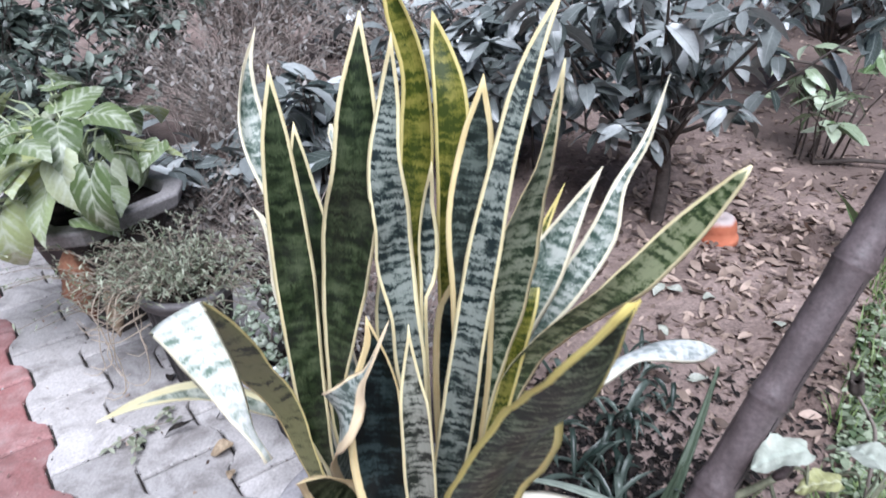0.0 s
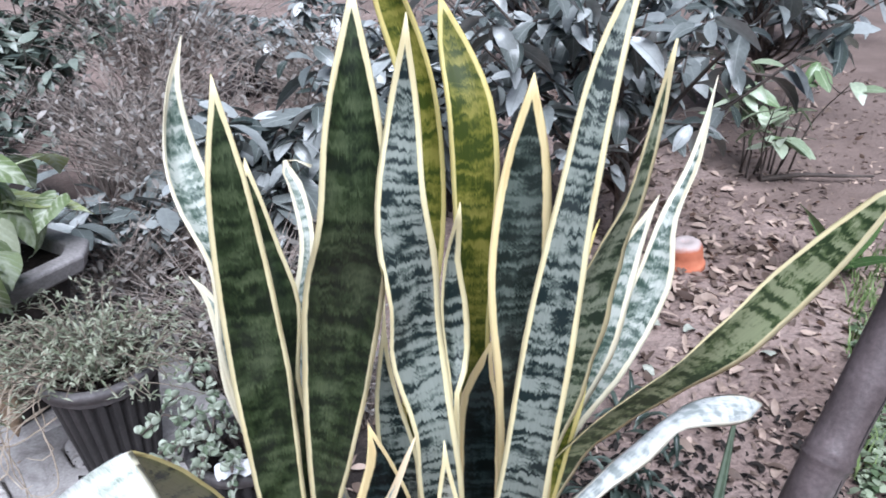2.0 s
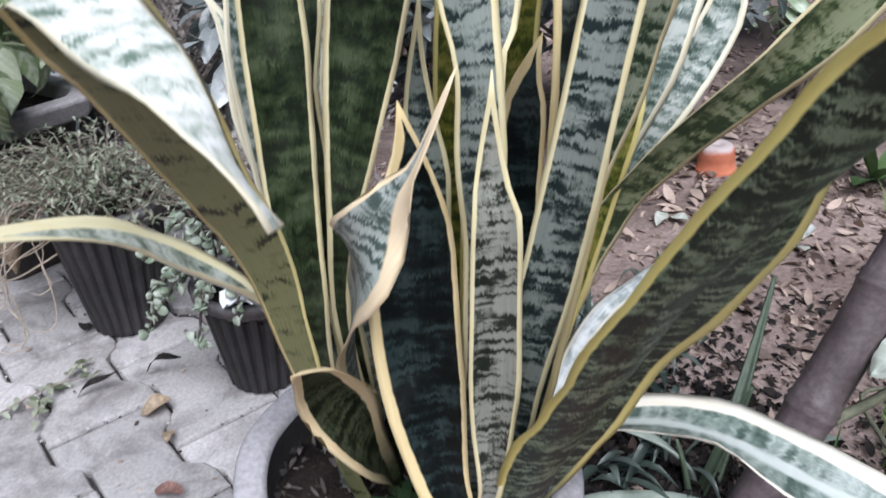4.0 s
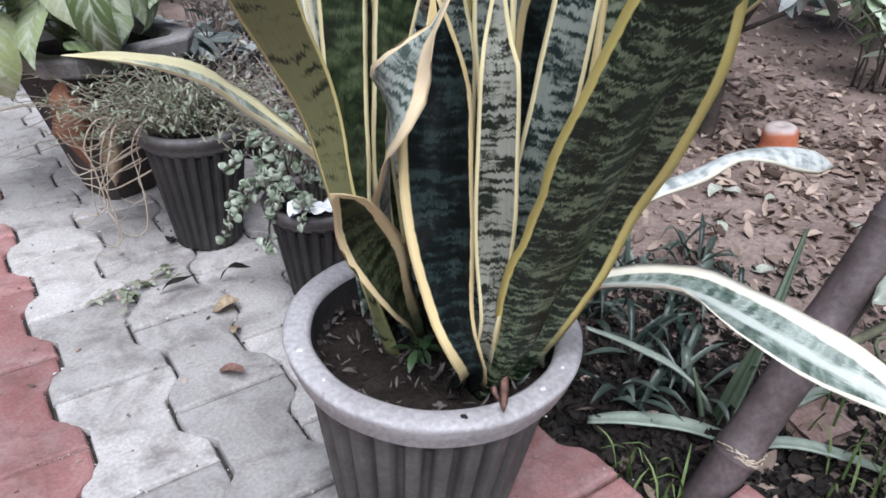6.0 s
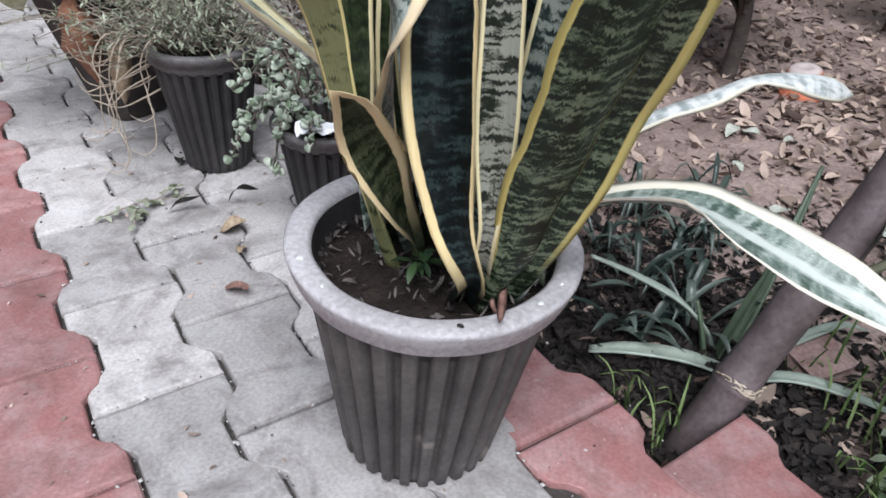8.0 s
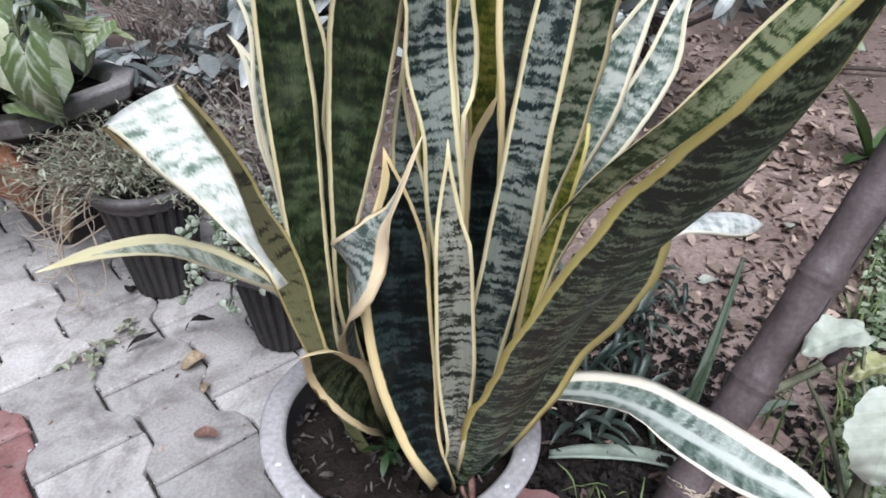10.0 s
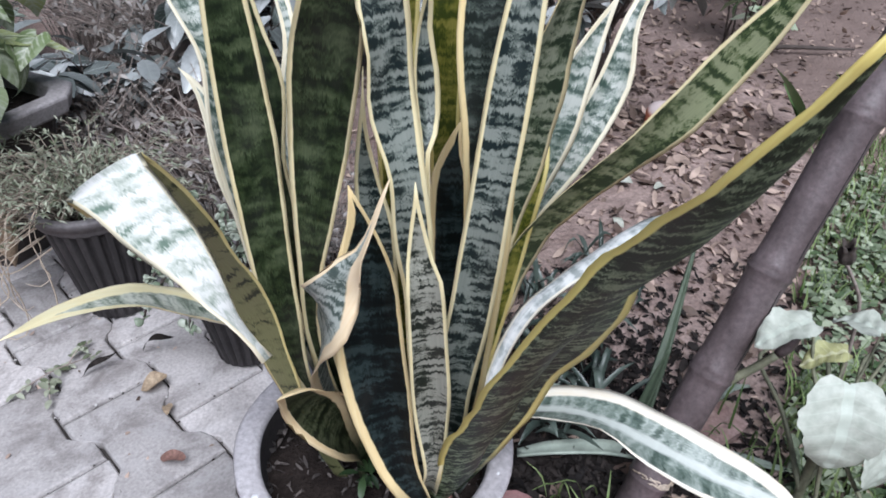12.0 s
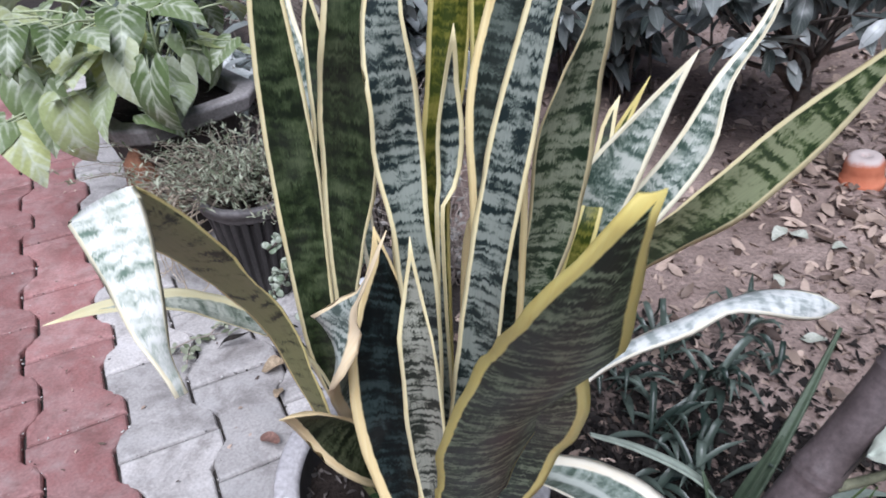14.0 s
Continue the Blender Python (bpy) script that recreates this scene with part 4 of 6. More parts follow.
blade([(-0.05, 0.76, 0.268, 0.025, 2, 16), (-0.148, 0.8, 0.603, 0.02, 4, 15), (-0.158, 0.83, 0.661, 0.017, 9, 9), (-0.17, 0.85, 0.686, 0.01, 30, 13),
       (-0.187, 0.86, 0.703, 0, 30, 13)],
      M_SNAKE_PALE, seed=28, cup=0.3)
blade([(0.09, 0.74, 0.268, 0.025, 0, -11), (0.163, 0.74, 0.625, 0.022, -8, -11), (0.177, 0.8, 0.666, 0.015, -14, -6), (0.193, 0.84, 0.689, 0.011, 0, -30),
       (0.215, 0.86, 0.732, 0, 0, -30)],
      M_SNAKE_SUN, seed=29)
blade([(0.095, 0.75, 0.268, 0.025, 0, -11), (0.163, 0.76, 0.605, 0.016, -2, -11), (0.174, 0.8, 0.671, 0.016, -5, -6), (0.179, 0.82, 0.702, 0.012, -1, -14),
       (0.187, 0.83, 0.724, 0, -1, -14)],
      M_SNAKE_GREEN, seed=30)

# a dry scrap of sheath wedged between the blades and the rim
for rows in ([(0.058, 0.634, 0.322, 0.003), (0.057, 0.606, 0.306, 0.009), (0.056, 0.578, 0.302, 0.008), (0.055, 0.556, 0.309, 0.002)], [(0.050, 0.622, 0.300, 0.004), (0.047, 0.606, 0.294, 0.008), (0.052, 0.594, 0.290, 0.006), (0.060, 0.584, 0.286, 0.003)]):
    line = smooth_line([np.array(q) for q in rows], 10)
    verts = []
    for k, (x, y, z, w) in enumerate(line):
        verts += [(x - w / 2, y, z - 0.001), (x, y, z + 0.0015 + 0.001 * math.sin(2.1 * k)), (x + w / 2, y, z - 0.001), (x, y, z - 0.002)]
    faces = [(k * 4 + j, k * 4 + (j + 1) % 4, k * 4 + 4 + (j + 1) % 4, k * 4 + 4 + j) for k in range(9) for j in range(4)]
    ob = part_mesh("dry_scrap", mesh_of("dry_scrap", verts, faces, M_LEAF_RED), snake_plant, "dry red-brown scrap of leaf sheath")
    ob.matrix_parent_inverse = snake_plant.matrix_world.inverted()

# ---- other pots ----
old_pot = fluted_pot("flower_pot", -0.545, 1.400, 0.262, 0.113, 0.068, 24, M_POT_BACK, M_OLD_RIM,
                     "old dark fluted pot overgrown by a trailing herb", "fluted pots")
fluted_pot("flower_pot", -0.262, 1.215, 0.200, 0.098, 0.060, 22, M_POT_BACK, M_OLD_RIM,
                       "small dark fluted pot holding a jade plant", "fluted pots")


def cut_square(half, z, cut=0.30):
    """A square ring with its corners cut off and the edges eased."""
    out, c = [], half * cut
    for q in range(4):
        sx, sy = (1 if q in (0, 3) else -1), (1 if q in (0, 1) else -1)
        a, b = (half, half - c), (half - c, half)
        if q % 2:
            a, b = b, a
        mid = ((a[0] + b[0]) / 2 * 1.012, (a[1] + b[1]) / 2 * 1.012)
        out += [(sx * p[0], sy * p[1], z) for p in (a, mid, b)]
    return out


def ring_stack(rings):
    n = len(rings[0])
    return [p for r in rings for p in r], [(i * n + j, i * n + (j + 1) % n, (i + 1) * n + (j + 1) % n, (i + 1) * n + j) for i in range(len(rings) - 1) for j in range(n)]


def cut_corner_planter():
    pot = empty("planter", -0.842, 1.635, 0, "square grey planter with cut corners and pale rim", "pot", "", "", 0, 0, -35)
    R = cut_square
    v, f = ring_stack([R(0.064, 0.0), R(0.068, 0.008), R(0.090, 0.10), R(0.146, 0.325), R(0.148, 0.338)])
    part_mesh("body", mesh_of("body", v, f, M_PLANTER_BODY, False), pot, "dark brown side")
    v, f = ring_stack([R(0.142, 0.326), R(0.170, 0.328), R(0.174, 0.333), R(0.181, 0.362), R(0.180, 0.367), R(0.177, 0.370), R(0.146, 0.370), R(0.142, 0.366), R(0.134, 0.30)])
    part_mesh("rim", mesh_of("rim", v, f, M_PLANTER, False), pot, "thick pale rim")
    r = R(0.138, 0.338)
    part_mesh("earth", mesh_of("earth", r, [tuple(range(len(r)))], M_POTSOIL, False), pot)
    return pot


cut_corner_planter()


def clay_pot(x, y, rx, ry):
    """A little pot standing upside down."""
    pot = empty("clay_pot", x, y, ground_z(x, y) - 0.004, "small orange clay pot upside down, its base dusted white", "pot", "", "", rx, ry, 0)
    k = 1.2
    prof = [(r * k, h * k) for r, h in ((0.038, 0.004), (0.046, 0.0), (0.049, 0.003), (0.049, 0.016), (0.047, 0.019), (0.044, 0.020), (0.043, 0.045), (0.041, 0.062), (0.037, 0.071), (0.030, 0.076), (0.012, 0.077), (0.010, 0.074), (0.001, 0.074))]
    v, f = revolve(prof, 40)
    part_mesh("body", mesh_of("body", v, f, M_CLAY, True), pot)
    return pot


# ---- bamboo prop ----
def bamboo():
    pole = empty("bamboo_pole", 0.36, 0.791, -0.06, "weathered grey bamboo pole leaning out of the soil", "pole")

    def at(z):
        return np.array([0.390 + 0.503 * z, 0.808 + 0.286 * z, z])
    a, b = at(-0.14), at(1.15)
    d = (b - a) / np.linalg.norm(b - a)
    pts, rad = [a], [0.035]
    for z in (0.02, 0.19, 0.341, 0.550, 0.76, 0.98):
        q = at(z)
        for off, r in ((-0.05, 0.0318), (-0.018, 0.0322), (-0.007, 0.0340), (-0.003, 0.0362), (0.001, 0.0332), (0.006, 0.0358), (0.013, 0.0330), (0.04, 0.0316)):
            pts.append(q + d * off)
            rad.append(r)
    pts.append(b)
    rad.append(0.030)
    v, f = tube(pts, [r * 0.94 for r in rad], 28)
    n = 28
    ob = part_mesh("culm", mesh_of("culm", v, f, M_BAMBOO), pole, "grey cane with swollen joints")
    ob.matrix_parent_inverse = pole.matrix_world.inverted()
    # the long drying crack on the shaded side
    toward = np.array([-0.10, -0.85, 0.50])
    toward = toward - d * (toward @ d)
    toward = toward / np.linalg.norm(toward)
    beside = np.cross(d, toward)
    beside = beside * (1 if beside[0] > 0 else -1)
    for z0, z1 in ((0.20, 0.335), (0.35, 0.54), (0.56, 0.75)):
        rows = []
        for k in range(12):
            z = z0 + (z1 - z0) * k / 11
            ang = 0.62 + 0.05 * math.sin(z * 31) + 0.03 * math.sin(z * 90)
            rows.append(at(z) + 0.0293 * (math.cos(ang) * toward + math.sin(ang) * beside))
        v, f = tube(rows, [0.0006] + [0.0016] * 10 + [0.0006], 5)
        ob = part_mesh("crack", mesh_of("crack", v, f, M_CRACK), pole, "long dark drying crack")
        ob.matrix_parent_inverse = pole.matrix_world.inverted()
    # a green side shoot with a dry grey tip
    foot = at(0.17)
    v, f = tube([foot + (0.022, -0.006, 0.0), (0.535, 0.842, 0.208), (0.562, 0.833, 0.244)], [0.0075, 0.0066, 0.0060], 8, 9)
    ob = part_mesh("shoot", mesh_of("shoot", v, f, M_WEEDSTEM), pole, "short green side shoot")
    ob.matrix_parent_inverse = pole.matrix_world.inverted()
    v, f = tube([(0.561, 0.8335, 0.243), (0.570, 0.831, 0.258), (0.577, 0.829, 0.280), (0.579, 0.829, 0.287)], [0.0066, 0.0095, 0.0075, 0.002], 8, 9)
    ob = part_mesh("shoot_tip", mesh_of("shoot_tip", v, f, M_BAMBOO), pole, "dry grey tip of the shoot")
    ob.matrix_parent_inverse = pole.matrix_world.inverted()
    # a torn fibre wound round the foot, its ends sticking out
    rnd = random.Random(8)
    for k in range(7):
        z0, a0, turn = rnd.uniform(0.016, 0.034), rnd.uniform(-1.6, 0.2), rnd.uniform(0.6, 1.9)
        rows = []
        for i in range(9):
            ang = a0 + turn * i / 8
            r = 0.0325 + 0.0012 * math.sin(3.1 * i + k) + 0.010 * max(0.0, i / 8 - 0.75) * (k % 3)
            rows.append(at(z0 + 0.006 * math.sin(ang * 1.7 + k)) + r * (math.cos(ang) * toward + math.sin(ang) * beside))
        v, f = tube(rows, [0.0006] + [rnd.uniform(0.0011, 0.0022) for i in range(7)] + [0.0005], 5, 16)
        ob = part_mesh("fibre", mesh_of("fibre", v, f, M_ROOT), pole, "frayed pale fibre round the cane")
        ob.matrix_parent_inverse = pole.matrix_world.inverted()


bamboo()


# ---- leafy things ----
def ribbon(rows, cup=0.15, m=None):
    """A strap leaf: rows x, y, z, width; spread level, its edges raised."""
    k = m or max(8, len(rows) * 4)
    line = smooth_line(rows, k)
    v, f, uv = [], [], []
    for i in range(k):
        t = line[min(i + 1, k - 1), :3] - line[max(i - 1, 0), :3]
        t = t / (np.linalg.norm(t) + 1e-9)
        side = np.cross(t, [0.05, 0.1, 1.0])
        side = side / (np.linalg.norm(side) + 1e-9)
        up = np.cross(side, t)
        w = max(line[i, 3], 0.0005)
        for s in (-1, -0.5, 0, 0.5, 1):
            v.append(line[i, :3] + side * s * w / 2 + up * cup * w * s * s)
            uv.append((0.5 + 0.5 * s, i / (k - 1)))
    for i in range(k - 1):
        for j in range(4):
            a = i * 5 + j
            f.append((a, a + 1, a + 6, a + 5))
    return v, f, uv


def shrub(name, x, y, z, label, height, spread, stems, leaves, size, m_wood, m_leaf, seed, category="shrub", droop=0.5, stem_r=0.006, start=0.25, shape=0.42, trunk=None):
    rnd = random.Random(seed)
    thing = empty(name, x, y, z, label, category)
    wood, crown = Pile(), Pile()
    cards = [leaf_card(1.0, shape, b, fo) for b, fo in ((0.7, 0.22), (0.3, 0.1), (1.1, 0.35))]
    tips = []
    for i in range(stems):
        a, reach = rnd.uniform(0, 2 * math.pi), spread * rnd.uniform(0.25, 1.0)
        h = height * rnd.uniform(0.55, 1.0)
        mid = (reach * 0.35 * math.cos(a) + rnd.uniform(-0.05, 0.05), reach * 0.35 * math.sin(a) + rnd.uniform(-0.05, 0.05), h * 0.55)
        end = (reach * math.cos(a), reach * math.sin(a), h)
        base = (rnd.uniform(-0.02, 0.02), rnd.uniform(-0.02, 0.02), trunk * rnd.uniform(0.6, 1.0)) if trunk else (reach * 0.3 * math.cos(a), reach * 0.3 * math.sin(a), -0.03)
        path = smooth_line([base, mid, end], 8)
        wood.add(*tube(path, np.linspace(stem_r, stem_r * 0.3, 8), 5))
        tips.append(path)
        for _ in range(2):
            k = rnd.randrange(3, 7)
            p = path[k]
            q = p + np.array([rnd.uniform(-1, 1), rnd.uniform(-1, 1), rnd.uniform(0.2, 1)]) * height * 0.22
            br = smooth_line([p, (p + q) / 2 + rnd.uniform(-0.02, 0.02), q], 5)
            wood.add(*tube(br, np.linspace(stem_r * 0.5, stem_r * 0.2, 5), 4))
            tips.append(br)
    for i in range(leaves):
        path = rnd.choice(tips)
        t = rnd.uniform(start, 1.0) * (len(path) - 1)
        k = min(int(t), len(path) - 2)
        p = path[k] + (path[k + 1] - path[k]) * (t - k)
        s = size * rnd.uniform(0.5, 1.25)
        c = rnd.choice(cards)
        crown.add(placed(c[0], *p, rnd.uniform(0, 2 * math.pi), rnd.uniform(-1.2, 0.6) * droop, rnd.uniform(-0.6, 0.6), s), c[1], c[2])
    if trunk:
        wood.add(*tube([(0, 0, -0.05), (0.012, 0.005, trunk * 0.5), (-0.005, 0, trunk)], [stem_r * 3.2, stem_r * 2.6, stem_r * 2.2], 10, 7))
    part_mesh("wood", wood.mesh("wood", m_wood), thing)
    part_mesh("crown", crown.mesh("crown", m_leaf), thing)
    return thing


GLOSSY = "leafy shrub with glossy grey-green leaves on dark stems"
BROAD = "broad-leaved grey-green shrub in the shade"
DRY = "half-dry shrub of thin brown twigs"
shrub("shrub", 0.74, 2.28, -0.05, GLOSSY, 0.98, 0.62, 30, 1050, 0.105, M_BARK, M_SHRUB, 11, stem_r=0.009, start=0.42, trunk=0.30)
shrub("shrub", 0.20, 2.75, -0.05, BROAD, 0.70, 0.55, 30, 1300, 0.120, M_BARK, M_SHRUB, 12, stem_r=0.007)
shrub("shrub", -0.34, 2.30, -0.05, BROAD, 0.58, 0.36, 24, 420, 0.150, M_BARK, M_SHRUB, 13, droop=0.32, stem_r=0.006)
shrub("shrub", 1.75, 3.40, -0.05, GLOSSY, 0.95, 0.62, 28, 900, 0.120, M_BARK, M_SHRUB, 14, stem_r=0.008, start=0.5, trunk=0.4)
shrub("shrub", 1.50, 2.78, -0.05, "low shrub of sparse bright green leaves", 0.46, 0.36, 12, 70, 0.125, M_BARK, M_BRIGHT, 41, stem_r=0.005, start=0.55)
shrub("shrub", 2.60, 4.90, -0.05, GLOSSY, 0.95, 0.90, 28, 900, 0.140, M_BARK, M_SHRUB, 24, stem_r=0.008, start=0.5, trunk=0.4)
shrub("shrub", 0.95, 4.30, -0.05, GLOSSY, 0.90, 0.80, 28, 1000, 0.130, M_BARK, M_SHRUB, 25, stem_r=0.008, start=0.45, trunk=0.35)
shrub("shrub", -0.55, 4.60, -0.05, BROAD, 0.55, 0.80, 26, 800, 0.120, M_BARK, M_SHRUB, 26, stem_r=0.007)
shrub("shrub", -0.80, 2.15, -0.05, BROAD, 0.44, 0.34, 24, 330, 0.120, M_BARK, M_SHRUB, 35, droop=0.35, stem_r=0.005)
shrub("dry_shrub", -0.72, 2.02, -0.04, DRY, 0.34, 0.32, 130, 700, 0.024, M_TWIG, M_DRYLEAF, 36, stem_r=0.0026)
shrub("dry_shrub", -0.15, 3.55, -0.04, DRY, 0.58, 0.75, 180, 1100, 0.038, M_TWIG, M_DRYLEAF, 33, stem_r=0.0034)
shrub("dry_shrub", -1.05, 4.1, -0.04, DRY, 0.75, 0.80, 180, 1200, 0.042, M_TWIG, M_DRYLEAF, 34, stem_r=0.0034)
shrub("dry_shrub", -0.95, 3.05, -0.04, DRY, 0.56, 0.70, 200, 1300, 0.034, M_TWIG, M_DRYLEAF, 15, stem_r=0.0032)
shrub("dry_shrub", -0.68, 2.62, -0.04, DRY, 0.50, 0.50, 190, 1100, 0.030, M_TWIG, M_DRYLEAF, 21, stem_r=0.0030)
shrub("dry_shrub", -0.36, 1.78, -0.04, DRY, 0.34, 0.38, 125, 1100, 0.026, M_TWIG, M_DRYLEAF, 16, stem_r=0.0026)
shrub("dry_shrub", -0.10, 1.55, -0.05, DRY, 0.24, 0.30, 87, 550, 0.022, M_TWIG, M_DRYLEAF, 27, stem_r=0.0022)
shrub("shrub", -1.35, 2.55, -0.04, "dark leafy shrub behind the planter", 0.62, 0.45, 30, 1300, 0.062, M_BARK, M_FERN, 17, stem_r=0.005)
shrub("shrub", -1.72, 4.05, -0.04, "dark leafy shrub behind the planter", 0.85, 0.75, 30, 1500, 0.095, M_BARK, M_FERN, 43, stem_r=0.006)
shrub("shrub", -2.05, 3.3, -0.04, "dark leafy shrub behind the planter", 0.80, 0.60, 30, 1200, 0.085, M_BARK, M_FERN, 18, stem_r=0.006)


def arrow_leaf(length, width, bend, fold, seed):
    """A broad soft leaf: two rounded lobes at the stalk, an oval body with wavy edges, a short drawn-out tip."""
    rows = [(-0.22, 0.17, 0.25), (-0.16, 0.11, 0.39), (-0.08, 0.05, 0.47), (0.0, 0.0, 0.50), (0.12, 0.0, 0.50), (0.25, 0.0, 0.485), (0.38, 0.0, 0.45), (0.5, 0.0, 0.40), (0.62, 0.0, 0.33), (0.74, 0.0, 0.24), (0.84, 0.0, 0.145), (0.92, 0.0, 0.07), (1.0, 0.0, 0.004)]
    v, f, uv = [], [], []
    for t, a, b in rows:
        y = length * t if t < 0 else length * math.sin(bend * t) / bend
        z = 0.0 if t < 0 else -length * (1 - math.cos(bend * t)) / bend
        for k, q in enumerate((-1.0, -0.72, -0.40, 0.0, 0.0, 0.40, 0.72, 1.0)):
            side = -1 if k < 4 else 1
            s = side * (a + (b - a) * abs(q))
            wavy = 0.010 * noise.noise((t * 3.1 + seed, side * 2.0, 0.3)) * (abs(s) * 2) ** 2 + 0.004 * noise.noise((t * 6, s * 6, seed))
            v.append((s * width, y + 0.004 * noise.noise((s * 5, t * 5, seed + 3)), z + abs(s) * width * fold - 1.1 * s * s * width * (fold + 0.25) + wavy))
            uv.append((0.5 + s, t))
    for i in range(len(rows) - 1):
        for j in (0, 1, 2, 4, 5, 6):
            p = i * 8 + j
            f.append((p, p + 1, p + 9, p + 8))
    return np.array(v), f, np.array(uv)


def arrowhead_plant():
    rnd = random.Random(31)
    thing = empty("arrowhead_plant", -0.850, 1.632, 0.332, "pale green arrowhead vine with drooping veined leaves", "plant")
    kinds = []
    for k, (b, fo, long, wide) in enumerate(((0.5, 0.25, 0.140, 0.092), (0.9, 0.12, 0.150, 0.098), (1.3, 0.30, 0.135, 0.100), (0.3, 0.5, 0.125, 0.080), (1.0, 0.40, 0.120, 0.086), (1.6, 0.2, 0.140, 0.084))):
        v, f, uv = arrow_leaf(long, wide, b, fo, k * 5.3)
        kinds.append(mesh_of("leaf", v, f, M_ARROW, True, uv))
    spots = [(0.165, -0.255, 0.185, 176, -62, 1.2), (0.09, -0.22, 0.21, 205, -45, 1.05), (-0.06, -0.24, 0.10, 190, -66, 1.2), (-0.12, -0.22, 0.12, 205, -62, 1.1), (-0.19, -0.20, 0.13, 225, -55, 1.1), (-0.24, -0.10, 0.16, 245, -45, 1.1),
             (0.15, 0.02, 0.13, 250, -60, 0.8), (0.10, -0.04, 0.12, 215, -62, 0.8), (0.19, 0.04, 0.15, 160, -15, 0.7), (0.02, -0.10, 0.22, 190, -20, 1.1), (-0.10, -0.14, 0.23, 215, -15, 1.0)]
    for i in range(66):
        a = rnd.uniform(0, 360)
        far = rnd.uniform(0.06, 0.36)
        px, py = far * math.cos(radians(a)) - 0.09, far * math.sin(radians(a)) * 0.8 - 0.02
        if px > 0.12 and rnd.random() < 0.75:
            px = -px - 0.08
        if px < -0.34 and py < 0:
            px = -0.34 + rnd.uniform(0, 0.2)
        pz = rnd.uniform(0.09, 0.30) - 0.30 * max(0.0, far - 0.20)
        spots.append((px, py, pz, a - 90 + rnd.uniform(-60, 60), rnd.uniform(-38, 22), rnd.uniform(0.6, 1.1)))
    for px, py, pz, yaw, pitch, s in spots:
        ob = new("leaf", rnd.choice(kinds))
        ob.parent = thing
        ob.matrix_basis = Matrix.Translation((px, py, pz)) @ Euler((radians(pitch), radians(rnd.uniform(-30, 30)), radians(yaw)), "YXZ").to_matrix().to_4x4() @ Matrix.Diagonal((s, s, s, 1))
        v, f = tube([(rnd.uniform(-0.04, 0.04), rnd.uniform(-0.04, 0.04), 0.0), (px * 0.45, py * 0.45, pz * 0.75 + 0.04), (px, py, pz)], [0.0035, 0.003, 0.0022], 5, 7)
        stalk = part_mesh("stalk", mesh_of("stalk", v, f, M_ARROW_STALK), ob)
        stalk.matrix_parent_inverse = ob.matrix_basis.inverted()


arrowhead_plant()


